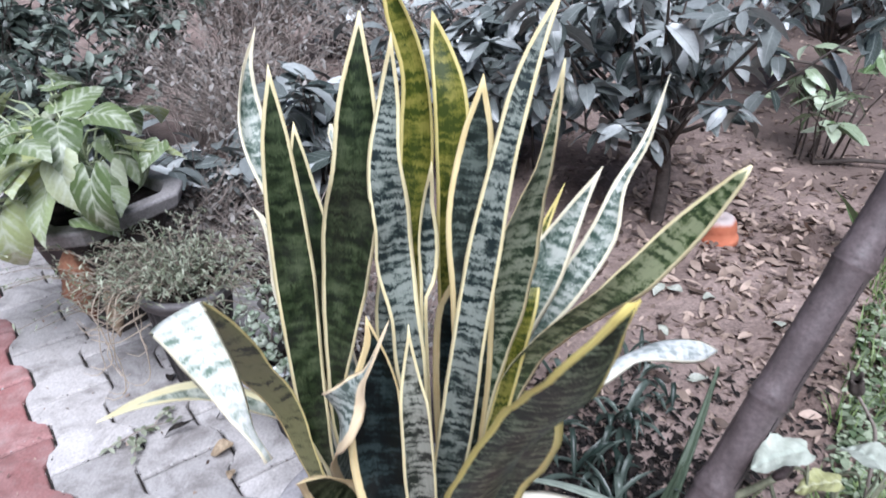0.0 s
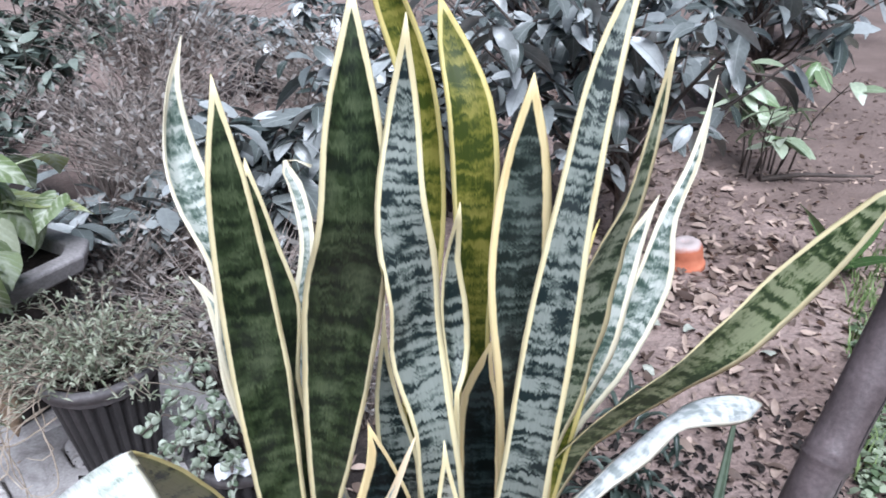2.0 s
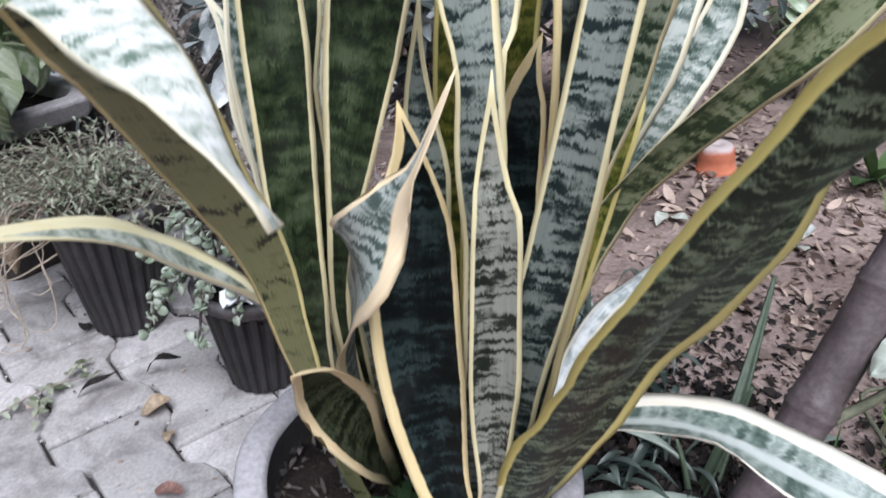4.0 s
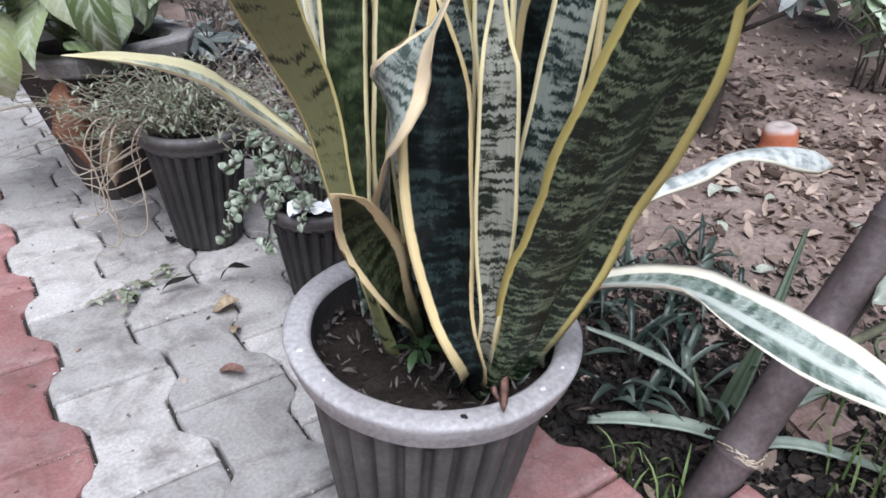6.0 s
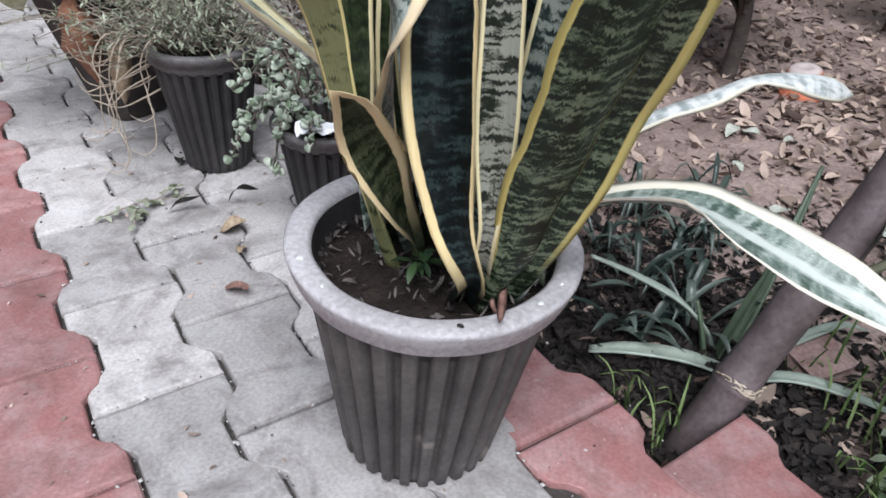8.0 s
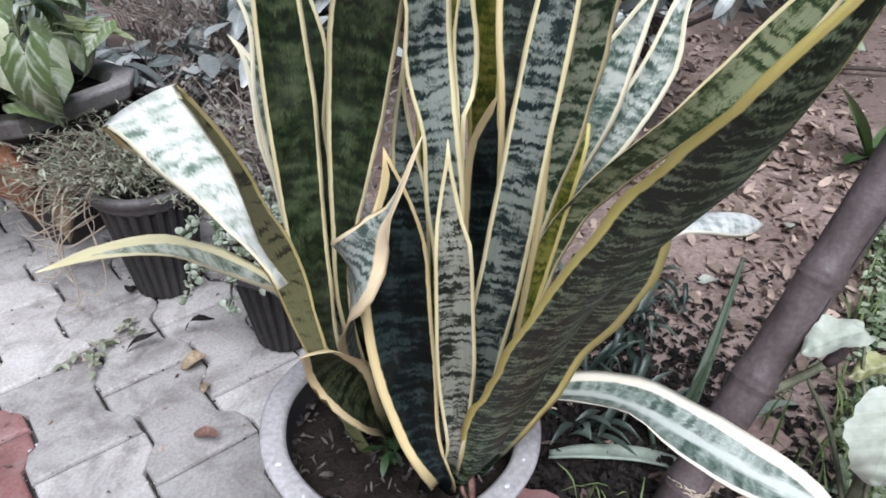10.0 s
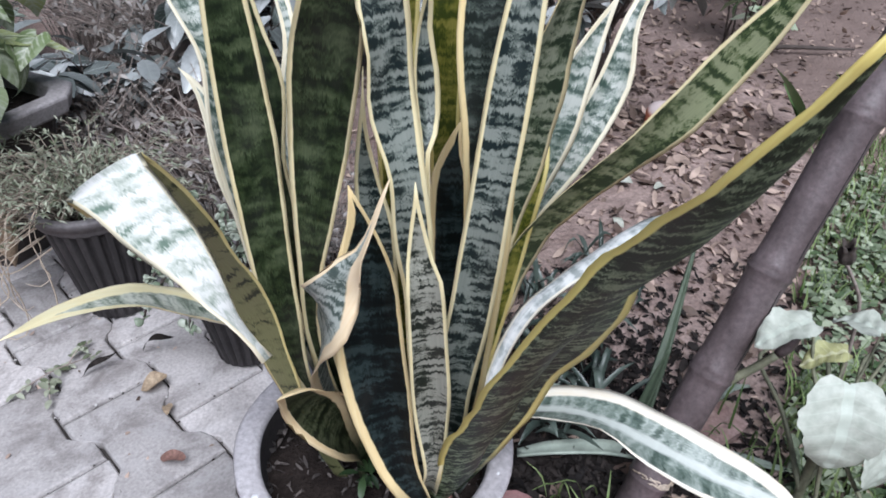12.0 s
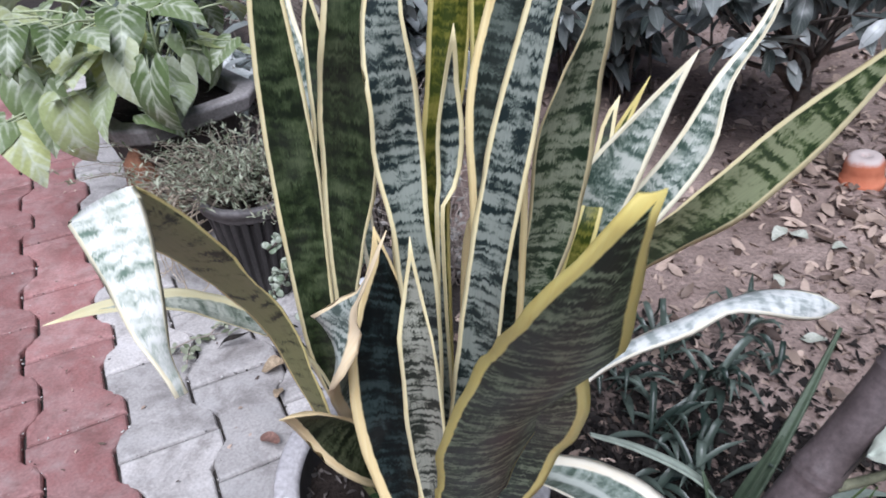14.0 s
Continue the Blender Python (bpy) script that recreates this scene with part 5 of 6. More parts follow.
def trailing_herb():
    rnd = random.Random(5)
    thing = empty("trailing_herb", -0.545, 1.400, 0.236, "trailing grey-green herb with fine needle leaves", "plant")
    wood, crown = Pile(), Pile()
    card = leaf_card(1.0, 0.26, 0.6, 0.1, 2)
    for i in range(260):
        a = rnd.uniform(0, 2 * math.pi)
        far = rnd.uniform(0.03, 0.22)
        dx, dy = far * math.cos(a) * 1.25, far * math.sin(a)
        if rnd.random() < 0.30:
            dx -= 0.14
        top = rnd.uniform(0.01, 0.12) - 0.15 * max(0, far - 0.13)
        path = smooth_line([(dx * 0.3, dy * 0.3, 0.0), (dx * 0.7, dy * 0.7, top * 0.9 + 0.02), (dx + rnd.uniform(-0.03, 0.03), dy + rnd.uniform(-0.03, 0.03), top)], 7)
        wood.add(*tube(path, np.linspace(0.0016, 0.0008, 7), 4))
        for k in range(16):
            p = path[rnd.randrange(2, 7)] + np.array([rnd.uniform(-0.004, 0.004) for _ in range(3)])
            crown.add(placed(card[0], *p, rnd.uniform(0, 6.28), rnd.uniform(-0.2, 1.2), 0, rnd.uniform(0.008, 0.021)), card[1], card[2])
    tagged(part_mesh("stem", wood.mesh("stem", M_TRAIL_STEM), thing), kind="stuff")
    part_mesh("foliage", crown.mesh("foliage", M_TRAIL), thing)
    strands = []
    # long ones that bow over the rim and drop, curling up at the end
    for i in range(7):
        x0 = rnd.uniform(-0.165, -0.06)
        drop = rnd.uniform(0.10, 0.22)
        px, py = x0 + rnd.uniform(-0.02, 0.012), rnd.uniform(-0.14, -0.10)
        pts = [(x0 + 0.05, -0.05, 0.045), (x0 + 0.015, py + 0.03, 0.052), (px, py, 0.012)]
        for k in range(1, 4):
            px, py = px + rnd.uniform(-0.014, 0.012), py + rnd.uniform(-0.014, 0.010)
            pts.append((px, py, max(-0.226, 0.012 - drop * k / 3)))
        side = rnd.choice((-1, 1, -1))
        pts += [(px + side * 0.018, py - 0.012, max(-0.227, -drop)), (px + side * 0.040, py - 0.018, max(-0.222, 0.014 - drop))]
        strands.append(pts)
    # thin twigs that sweep out to the side with upturned tips
    for i in range(10):
        z0, y0 = rnd.uniform(-0.08, 0.055), rnd.uniform(-0.08, -0.03)
        reach = rnd.uniform(0.03, 0.10)
        x0 = rnd.uniform(-0.15, -0.10)
        pts = [(x0 + 0.04, y0 + 0.02, z0 + 0.02), (x0, y0, z0), (x0 - reach * 0.5, y0 - 0.02, z0 - rnd.uniform(0.01, 0.03)), (x0 - reach * 0.85, y0 - 0.03, z0 - rnd.uniform(0.0, 0.03)), (x0 - reach, y0 - 0.03, z0 + rnd.uniform(0.0, 0.025))]
        strands.append(pts)
    for pts in strands:
        r = rnd.uniform(0.7, 1.15)
        v, f = tube(pts, [0.0020 * r, 0.0018 * r] + [0.0014 * r] * (len(pts) - 3) + [0.0006 * r], 5, 20)
        part_mesh("hanging_root", mesh_of("hanging_root", v, f, M_ROOT), thing, "pale dry hanging root")


trailing_herb()


def dry_sheath(rows, curl, mat, label, seed):
    """A big dead leaf, curled lengthwise like a gutter, hanging down the planter's side."""
    line = smooth_line(rows, 22)
    verts, faces, k = [], [], 15
    for i, (x, y, z, w) in enumerate(line):
        t = line[min(i + 1, 21), :3] - line[max(i - 1, 0), :3]
        t = t / np.linalg.norm(t)
        side = np.cross(t, [0.5, -0.8, 0.1])
        side = side / np.linalg.norm(side)
        out = np.cross(side, t)
        for j in range(k):
            a = (j / (k - 1) * 2 - 1) * curl
            r = w * 0.46 * (1 + 0.45 * noise.noise((i * 0.22, j * 0.45, seed)) + 0.12 * noise.noise((i * 0.8, j * 1.3, seed + 4)))
            verts.append(np.array([x, y, z]) + side * r * math.sin(a) + out * r * (math.cos(a) - 0.6))
    for i in range(21):
        for j in range(k - 1):
            p = i * k + j
            faces.append((p, p + 1, p + k + 1, p + k))
    ob = new("dry_leaf", mesh_of("dry_leaf", verts, faces, mat))
    solid = ob.modifiers.new("thickness", "SOLIDIFY")
    solid.thickness = 0.002
    tagged(ob, label, "leaf", "dead leaves")


dry_sheath([(-0.812, 1.428, 0.322, 0.020), (-0.800, 1.405, 0.295, 0.060), (-0.782, 1.388, 0.255, 0.074), (-0.772, 1.382, 0.215, 0.052), (-0.766, 1.380, 0.182, 0.022), (-0.764, 1.380, 0.165, 0.003)], 1.5, M_TERRA_BROWN, "curled reddish-brown dead leaf hanging on the planter", 2.0)
dry_sheath([(-0.688, 1.376, 0.282, 0.012), (-0.694, 1.368, 0.262, 0.034), (-0.698, 1.362, 0.225, 0.044), (-0.702, 1.360, 0.185, 0.040), (-0.706, 1.360, 0.150, 0.020), (-0.708, 1.360, 0.132, 0.003)], 2.0, M_LEAF_TAN, "crumpled tan dead leaf hanging beside the pot", 7.0)


def jade_plant():
    rnd = random.Random(77)
    thing = empty("jade_plant", -0.262, 1.215, 0.172, "jade plant with small fleshy round leaves spilling over", "plant")
    wood, crown = Pile(), Pile()
    # a fat little oval leaf
    v, f = revolve([(0.001, 0.0), (0.25, 0.12), (0.46, 0.42), (0.48, 0.66), (0.32, 0.92), (0.001, 1.0)], 8)
    leaf = np.array(v) * (1, 0.24, 1)
    ends = [(-0.15, -0.03, 0.08), (-0.16, -0.05, -0.04), (-0.10, -0.08, 0.06), (-0.07, -0.10, -0.03), (-0.12, -0.02, 0.11), (-0.02, -0.09, 0.12), (0.02, -0.06, 0.14), (-0.08, 0.03, 0.14), (0.05, -0.08, 0.10), (-0.13, -0.06, 0.01), (-0.05, -0.11, 0.05), (0.0, -0.12, 0.03)]
    for ex, ey, ez in ends:
        path = smooth_line([(ex * 0.2, ey * 0.2, 0.0), (ex * 0.7, ey * 0.7, max(0.06, ez + 0.03)), (ex, ey, ez)], 9)
        wood.add(*tube(path, np.linspace(0.004, 0.002, 9), 5))
        for k in range(38):
            p = path[rnd.randrange(3, 9)] + np.array([rnd.uniform(-0.007, 0.007) for _ in range(3)])
            turn = Euler((rnd.uniform(-1.6, 1.6), rnd.uniform(-1.6, 1.6), rnd.uniform(0, 6.28))).to_matrix()
            crown.add(leaf @ np.array(turn).T * rnd.uniform(0.010, 0.018) + p, f)
    part_mesh("stem", wood.mesh("stem", M_BARK), thing)
    part_mesh("foliage", crown.mesh("foliage", M_JADE), thing, "small fleshy pale green leaves")


jade_plant()


def scrap(name, x, y, z, size, mat, label, seed, category, flat=0.35, rz=0.0):
    """A crumpled sheet: paper, bag or dried leaf."""
    rnd = random.Random(seed)
    k = 9
    verts, faces = [], []
    for j in range(k):
        for i in range(k):
            a, b = i / (k - 1) * 2 - 1, j / (k - 1) * 2 - 1
            r = 1 - 0.25 * abs(a * b)
            n1 = noise.noise((a * 1.6 + seed, b * 1.6, seed * 0.7))
            verts.append((a * size[0] * r / 2, b * size[1] * r / 2, max(0.0, flat * size[0] * (0.35 + 0.7 * n1))))
    for j in range(k - 1):
        for i in range(k - 1):
            p = j * k + i
            faces.append((p, p + 1, p + k + 1, p + k))
    ob = new(name, mesh_of(name, verts, faces, mat))
    ob.matrix_world = pose(x, y, z, 0, 0, rz)
    return tagged(ob, label, category)


scrap("crumpled_bag", -0.250, 1.130, 0.207, (0.085, 0.05), M_WHITE, "crumpled white plastic scrap on the small pot", 3, "litter", 0.4, 20)


def fallen_leaf(x, y, z, s, mat, label, seed, rz, bend=1.5, width=0.45):
    v, f, uv = leaf_card(1.0, width, bend, 0.35, 7)
    wiggle = np.array([[0, 0, 0.06 * math.sin(seed + 7 * p[1] + 5 * p[0])] for p in v])
    v = (v + wiggle) * s
    v[:, 2] -= v[:, 2].min()
    ob = new("fallen_leaf", mesh_of("fallen_leaf", v, f, mat, True, uv))
    ob.matrix_world = pose(x, y, z, 0, 0, rz)
    return tagged(ob, label, "leaf", "fallen leaves")


fallen_leaf(-0.335, 0.935, 0.002, 0.060, M_LEAF_RED, "curled reddish-brown dead leaf on the paving", 1, 60, 0.7)
fallen_leaf(-0.400, 1.130, 0.002, 0.055, M_LEAF_TAN, "curled yellow-tan dead leaf on the paving", 2, 100, 0.8, 0.75)
fallen_leaf(-0.500, 1.195, 0.002, 0.080, M_LEAF_BLACK, "blackened curled dead leaf on the paving", 3, 112, 0.9, 0.17)
fallen_leaf(-0.400, 1.215, 0.002, 0.085, M_LEAF_BLACK, "blackened curled dead leaf on the paving", 4, 80, 1.1, 0.18)
fallen_leaf(-0.610, 1.345, 0.002, 0.045, M_LEAF_BLACK, "blackened curled dead leaf on the paving", 5, 20, 0.6, 0.5)
fallen_leaf(-0.385, 1.045, 0.002, 0.040, M_LEAF_TAN, "small tan dead leaf on the paving", 6, 10, 0.6)


def sprig():
    rnd = random.Random(12)
    thing = empty("sprig", -0.60, 1.185, 0.004, "fallen sprig of small grey-green leaves on the paving", "twig")
    stem, crown = Pile(), Pile()
    card = leaf_card(1.0, 0.5, 0.6, 0.2)
    for bx, by, ex, ey in ((-0.07, -0.05, 0.05, 0.03), (0.0, 0.0, 0.03, 0.075), (-0.02, -0.02, 0.0, -0.08)):
        path = smooth_line([(bx, by, 0.004), ((bx + ex) / 2, (by + ey) / 2, 0.018), (ex, ey, 0.010)], 7)
        stem.add(*tube(path, np.linspace(0.002, 0.001, 7), 5))
        for k in range(13):
            p = path[rnd.randrange(7)]
            crown.add(placed(card[0], *p, rnd.uniform(0, 6.28), rnd.uniform(-0.1, 0.5), 0, rnd.uniform(0.014, 0.028)), card[1], card[2])
    part_mesh("stem", stem.mesh("stem", M_TWIG), thing)
    part_mesh("foliage", crown.mesh("foliage", M_TRAIL), thing)


sprig()


def pot_weed():
    rnd = random.Random(3)
    thing = empty("weed", -0.030, 0.652, 0.276, "small green weed seedling in the pot soil", "plant")
    pile = Pile()
    card = leaf_card(1.0, 0.32, 0.9, 0.2)
    for i in range(13):
        pile.add(placed(card[0], rnd.uniform(-0.01, 0.012), rnd.uniform(-0.008, 0.008), 0.018 + 0.012 * rnd.random(), rnd.uniform(0, 6.28), rnd.uniform(-0.3, 0.3), 0, rnd.uniform(0.018, 0.030)), card[1], card[2])
    part_mesh("foliage", pile.mesh("foliage", M_WEED), thing)
    v, f = tube([(0, 0, -0.01), (0, 0, 0.024)], [0.0015, 0.001], 5)
    part_mesh("stem", mesh_of("stem", v, f, M_WEED), thing)


pot_weed()


def pot_debris():
    rnd = random.Random(19)
    pile = Pile()
    cards = [leaf_card(1.0, w, b, 0.3) for w, b in ((0.4, 1.2), (0.25, -1.0), (0.12, 0.4))]
    for i in range(260):
        a, r = rnd.uniform(0, 6.28), 0.125 * math.sqrt(rnd.random())
        c = rnd.choice(cards)
        pile.add(placed(c[0], -0.02 + r * math.cos(a), 0.697 + r * math.sin(a), 0.279 + rnd.uniform(-0.002, 0.006), rnd.uniform(0, 6.28), rnd.uniform(-0.3, 0.4), rnd.uniform(-0.4, 0.4), rnd.uniform(0.005, 0.020)), c[1], c[2])
    tagged(new("pot_debris", pile.mesh("pot_debris", M_DEBRIS)), "dry leaf scraps on the pot soil", "litter", "", "stuff")


pot_debris()


# ---- the bed beside the path ----
def rosette(x, y, seed, n, reach, rise):
    rnd = random.Random(seed)
    z = ground_z(x, y)
    thing = empty("strap_plant", x, y, z, "dark green strap-leaved border plant on the soil", "plant", "border plants")
    for i in range(int(n * 0.72)):
        a = rnd.uniform(0, 6.28)
        r = reach * rnd.uniform(0.45, 0.85)
        h = rise * rnd.uniform(0.3, 1.0)
        drop = rnd.uniform(-0.1, 0.6)
        c, s = math.cos(a), math.sin(a)
        bx, by, bz = rnd.uniform(-0.03, 0.03), rnd.uniform(-0.03, 0.03), rnd.uniform(0.0, h * 0.4)
        w = rnd.uniform(0.9, 1.7)
        v, f, uv = ribbon([(bx, by, bz, 0.003 * w), (bx + c * r * 0.30, by + s * r * 0.30, bz + h * 0.50, 0.0105 * w), (bx + c * r * 0.65, by + s * r * 0.65, bz + h * 0.80, 0.0095 * w), (bx + c * r, by + s * r, bz + h * (0.80 - drop), 0.0008)], 0.22, 8)
        part_mesh("leaf", mesh_of("leaf", v, f, M_STRAP, True, uv), thing)


for i, (x, y, n, reach, rise) in enumerate(((0.33, 1.1, 21, 0.1365, 0.1), (0.43, 1.24, 24, 0.126, 0.11), (0.49, 1.42, 21, 0.126, 0.1), (0.28, 0.96, 18, 0.1365, 0.09), (0.38, 1.02, 18, 0.1365, 0.1), (0.24, 1.22, 21, 0.1365, 0.11), (0.33, 1.33, 21, 0.1365, 0.12), (0.54, 1.3, 11, 0.084, 0.06))):
    rosette(x, y, 40 + i, n, reach, rise)


def strap(rows, mat, label, cup=0.18):
    x, y, z, _ = rows[0]
    v, f, uv = ribbon(rows, cup, 22)
    ob = new("strap_leaf", mesh_of("strap_leaf", v, f, mat, True, uv))
    solid = ob.modifiers.new("thickness", "SOLIDIFY")
    solid.thickness = 0.004
    return tagged(ob, label, "leaf", "strap leaves")


PALE_STRAP = "pale grey-green strap leaf lying on the soil"
strap([(0.415, 0.975, -0.07, 0.024), (0.399, 0.970, -0.02, 0.026), (0.345, 0.960, 0.045, 0.022), (0.262, 0.950, 0.098, 0.015), (0.193, 0.930, 0.140, 0.004)], M_ALOE, "pale green arching strap leaf rooted in the soil")
strap([(0.450, 0.905, -0.055, 0.030), (0.36, 0.915, -0.030, 0.032), (0.27, 0.925, -0.030, 0.028), (0.215, 0.935, -0.045, 0.016)], M_ALOE, PALE_STRAP)
strap([(0.430, 0.900, -0.060, 0.022), (0.50, 0.880, -0.022, 0.024), (0.58, 0.862, -0.025, 0.021), (0.68, 0.845, -0.055, 0.003)], M_ALOE, PALE_STRAP)
strap([(0.470, 0.945, -0.055, 0.016), (0.53, 0.955, -0.012, 0.018), (0.62, 1.00, -0.006, 0.014), (0.68, 1.03, -0.035, 0.002)], M_ALOE, PALE_STRAP)
SPIKE = "upright green aloe leaf with pale flecks"
strap([(0.415, 0.945, -0.07, 0.020), (0.440, 0.958, 0.02, 0.018), (0.462, 0.972, 0.085, 0.010), (0.475, 0.980, 0.125, 0.001)], M_SPIKE, SPIKE, 0.3)
strap([(0.440, 0.965, -0.07, 0.021), (0.490, 1.030, 0.01, 0.019), (0.545, 1.110, 0.10, 0.011), (0.586, 1.172, 0.190, 0.001)], M_SPIKE, SPIKE, 0.3)
strap([(0.400, 0.940, -0.07, 0.022), (0.385, 0.950, 0.00, 0.018), (0.372, 0.960, 0.05, 0.001)], M_SPIKE, SPIKE, 0.3)


def eggplant():
    thing = empty("eggplant_bush", 0.60, 0.74, -0.05, "young plant with broad pale downy leaves", "plant")

    def broad(length, width, bend, fold, mat):
        v, f, uv = [], [], []
        rows = 22
        for i in range(rows + 1):
            t = i / rows
            w = 0.5 * math.sin(math.pi * min(1.0, 0.10 + 0.90 * t ** 0.85)) ** 0.75
            w *= 1 + 0.06 * math.sin(t * 17 + 0.5) + 0.04 * math.sin(t * 41)
            back = -0.05 * max(0.0, 1 - t / 0.2)
            y, z = length * math.sin(bend * t) / bend, -length * (1 - math.cos(bend * t)) / bend
            for s in (-1, -0.75, -0.5, -0.25, 0, 0.25, 0.5, 0.75, 1):
                quilt = 0.0045 * math.sin(27 * t - 16 * abs(s) * w) * (1 - abs(s)) + 0.006 * math.sin(9 * t + 3 * s) * s * s
                v.append((s * w * width, y + back * length * abs(s), z + abs(s) * w * width * fold + quilt))
                uv.append((0.5 + 0.5 * s * w, t))
        for i in range(rows):
            for j in range(8):
                p = i * 9 + j
                f.append((p, p + 1, p + 10, p + 9))
        return mesh_of("leaf", v, f, mat, True, uv)

    big, mid, old = broad(0.150, 0.122, 1.25, 0.22, M_EGGPLANT), broad(0.095, 0.070, 0.8, 0.2, M_EGGPLANT), broad(0.09, 0.06, 0.7, 0.25, M_EGGPLANT_OLD)
    stem = Pile()
    for me, x, y, z, yaw, pitch, s in ((big, 0.605, 0.740, 0.273, 158, -38, 0.95), (mid, 0.600, 0.835, 0.300, 95, 2, 0.95), (old, 0.640, 0.80, 0.270, 80, -8, 0.75), (mid, 0.69, 0.78, 0.31, -60, -10, 1.0),
                                        (mid, 0.66, 0.71, 0.29, 215, -30, 0.9), (big, 0.655, 0.70, 0.20, 190, -55, 0.75), (mid, 0.74, 0.86, 0.24, 20, 0, 0.9), (old, 0.60, 0.66, 0.10, 170, -30, 0.9), (mid, 0.70, 0.62, 0.15, 240, -20, 0.9)):
        ob = new("leaf", me)
        ob.parent = thing
        ob.matrix_parent_inverse = thing.matrix_world.inverted()
        ob.matrix_basis = Matrix.Translation((x, y, z)) @ Euler((radians(pitch), 0, radians(yaw)), "YXZ").to_matrix().to_4x4() @ Matrix.Diagonal((s, s, s, 1))
        stem.add(*tube([(0.0, 0.0, 0.25), ((x - 0.60) * 0.6, (y - 0.74) * 0.6, z - 0.02), (x - 0.60, y - 0.74, z + 0.05)], [0.004, 0.003, 0.002], 5, 7))
    for ex, ey, ez, bx in ((0.16, 0.20, 0.22, 0.10), (0.22, 0.12, 0.26, 0.16), (0.10, 0.26, 0.17, 0.02), (0.26, 0.24, 0.15, 0.2)):
        stem.add(*tube([(0.0, 0.0, 0.10), (bx * 0.6, ey * 0.4, ez * 0.9), (bx, ey * 0.8, ez), (ex, ey, ez - 0.03), (ex + 0.03, ey + 0.02, ez - 0.09)], [0.005, 0.004, 0.0035, 0.003, 0.0015], 6, 16))
    stem.add(*tube([(0, 0, -0.05), (0.01, 0.01, 0.15), (0, 0, 0.30)], [0.008, 0.007, 0.005], 8, 6))
    part_mesh("stem", stem.mesh("stem", M_WEEDSTEM), thing)


eggplant()


def dry_weed():
    """A dead stalk bowed over by its split seed pod."""
    x, y = 0.840, 1.000
    z = ground_z(x, y)
    thing = empty("dry_weed", x, y, z, "dead brown weed stalk with a split seed pod", "plant")
    v, f = tube([(0, 0, -0.01), (-0.006, 0.004, 0.10), (-0.030, 0.0, 0.178 - z), (-0.060, 0.0, 0.232 - z), (-0.086, 0.0, 0.270 - z)], [0.004, 0.0038, 0.0034, 0.003, 0.0034], 7, 18)
    part_mesh("stalk", mesh_of("stalk", v, f, M_TWIG), thing)
    v, f = revolve([(0.003, 0.0), (0.010, 0.006), (0.014, 0.018), (0.013, 0.030), (0.009, 0.040), (0.011, 0.052), (0.008, 0.050), (0.006, 0.034)], 24,
                   lambda a, i: 1 + (0.22 if i > 3 else 0.10) * math.cos(4 * a) + 0.05 * math.sin(7 * a + i))
    v = [(p[0], p[1], p[2] + (0.008 * math.cos(4 * math.atan2(p[1], p[0])) if p[2] > 0.045 else 0.0)) for p in v]
    pod = part_mesh("pod", mesh_of("pod", v, f, M_BARK), thing, "split brown seed pod")
    pod.location, pod.rotation_euler = (-0.085, 0.0, 0.268 - z), (0.15, -0.45, 0.4)


dry_weed()
clay_pot(0.915, 2.13, 3, -6)


def brick_piece(x, y, rz, size, seed):
    bm = bmesh.new()
    bmesh.ops.create_cube(bm, size=1.0)
    bmesh.ops.subdivide_edges(bm, edges=bm.edges, cuts=3, use_grid_fill=True)
    for v in bm.verts:
        n = noise.noise((v.co.x * 2.2 + seed, v.co.y * 2.2, v.co.z * 2.2))
        v.co = Vector((v.co.x * size[0], v.co.y * size[1], v.co.z * size[2])) * (1 + 0.18 * n)
    me = bpy.data.meshes.new("brick_fragment")
    bm.to_mesh(me)
    bm.free()
    me.materials.append(M_BRICK)
    ob = new("brick_fragment", me)
    ob.matrix_world = pose(x, y, ground_z(x, y) + size[2] * 0.35, 8, -6, rz)
    tagged(ob, "broken weathered brick fragment in the soil", "brick")


brick_piece(0.575, 0.945, 30, (0.085, 0.07, 0.045), 2)


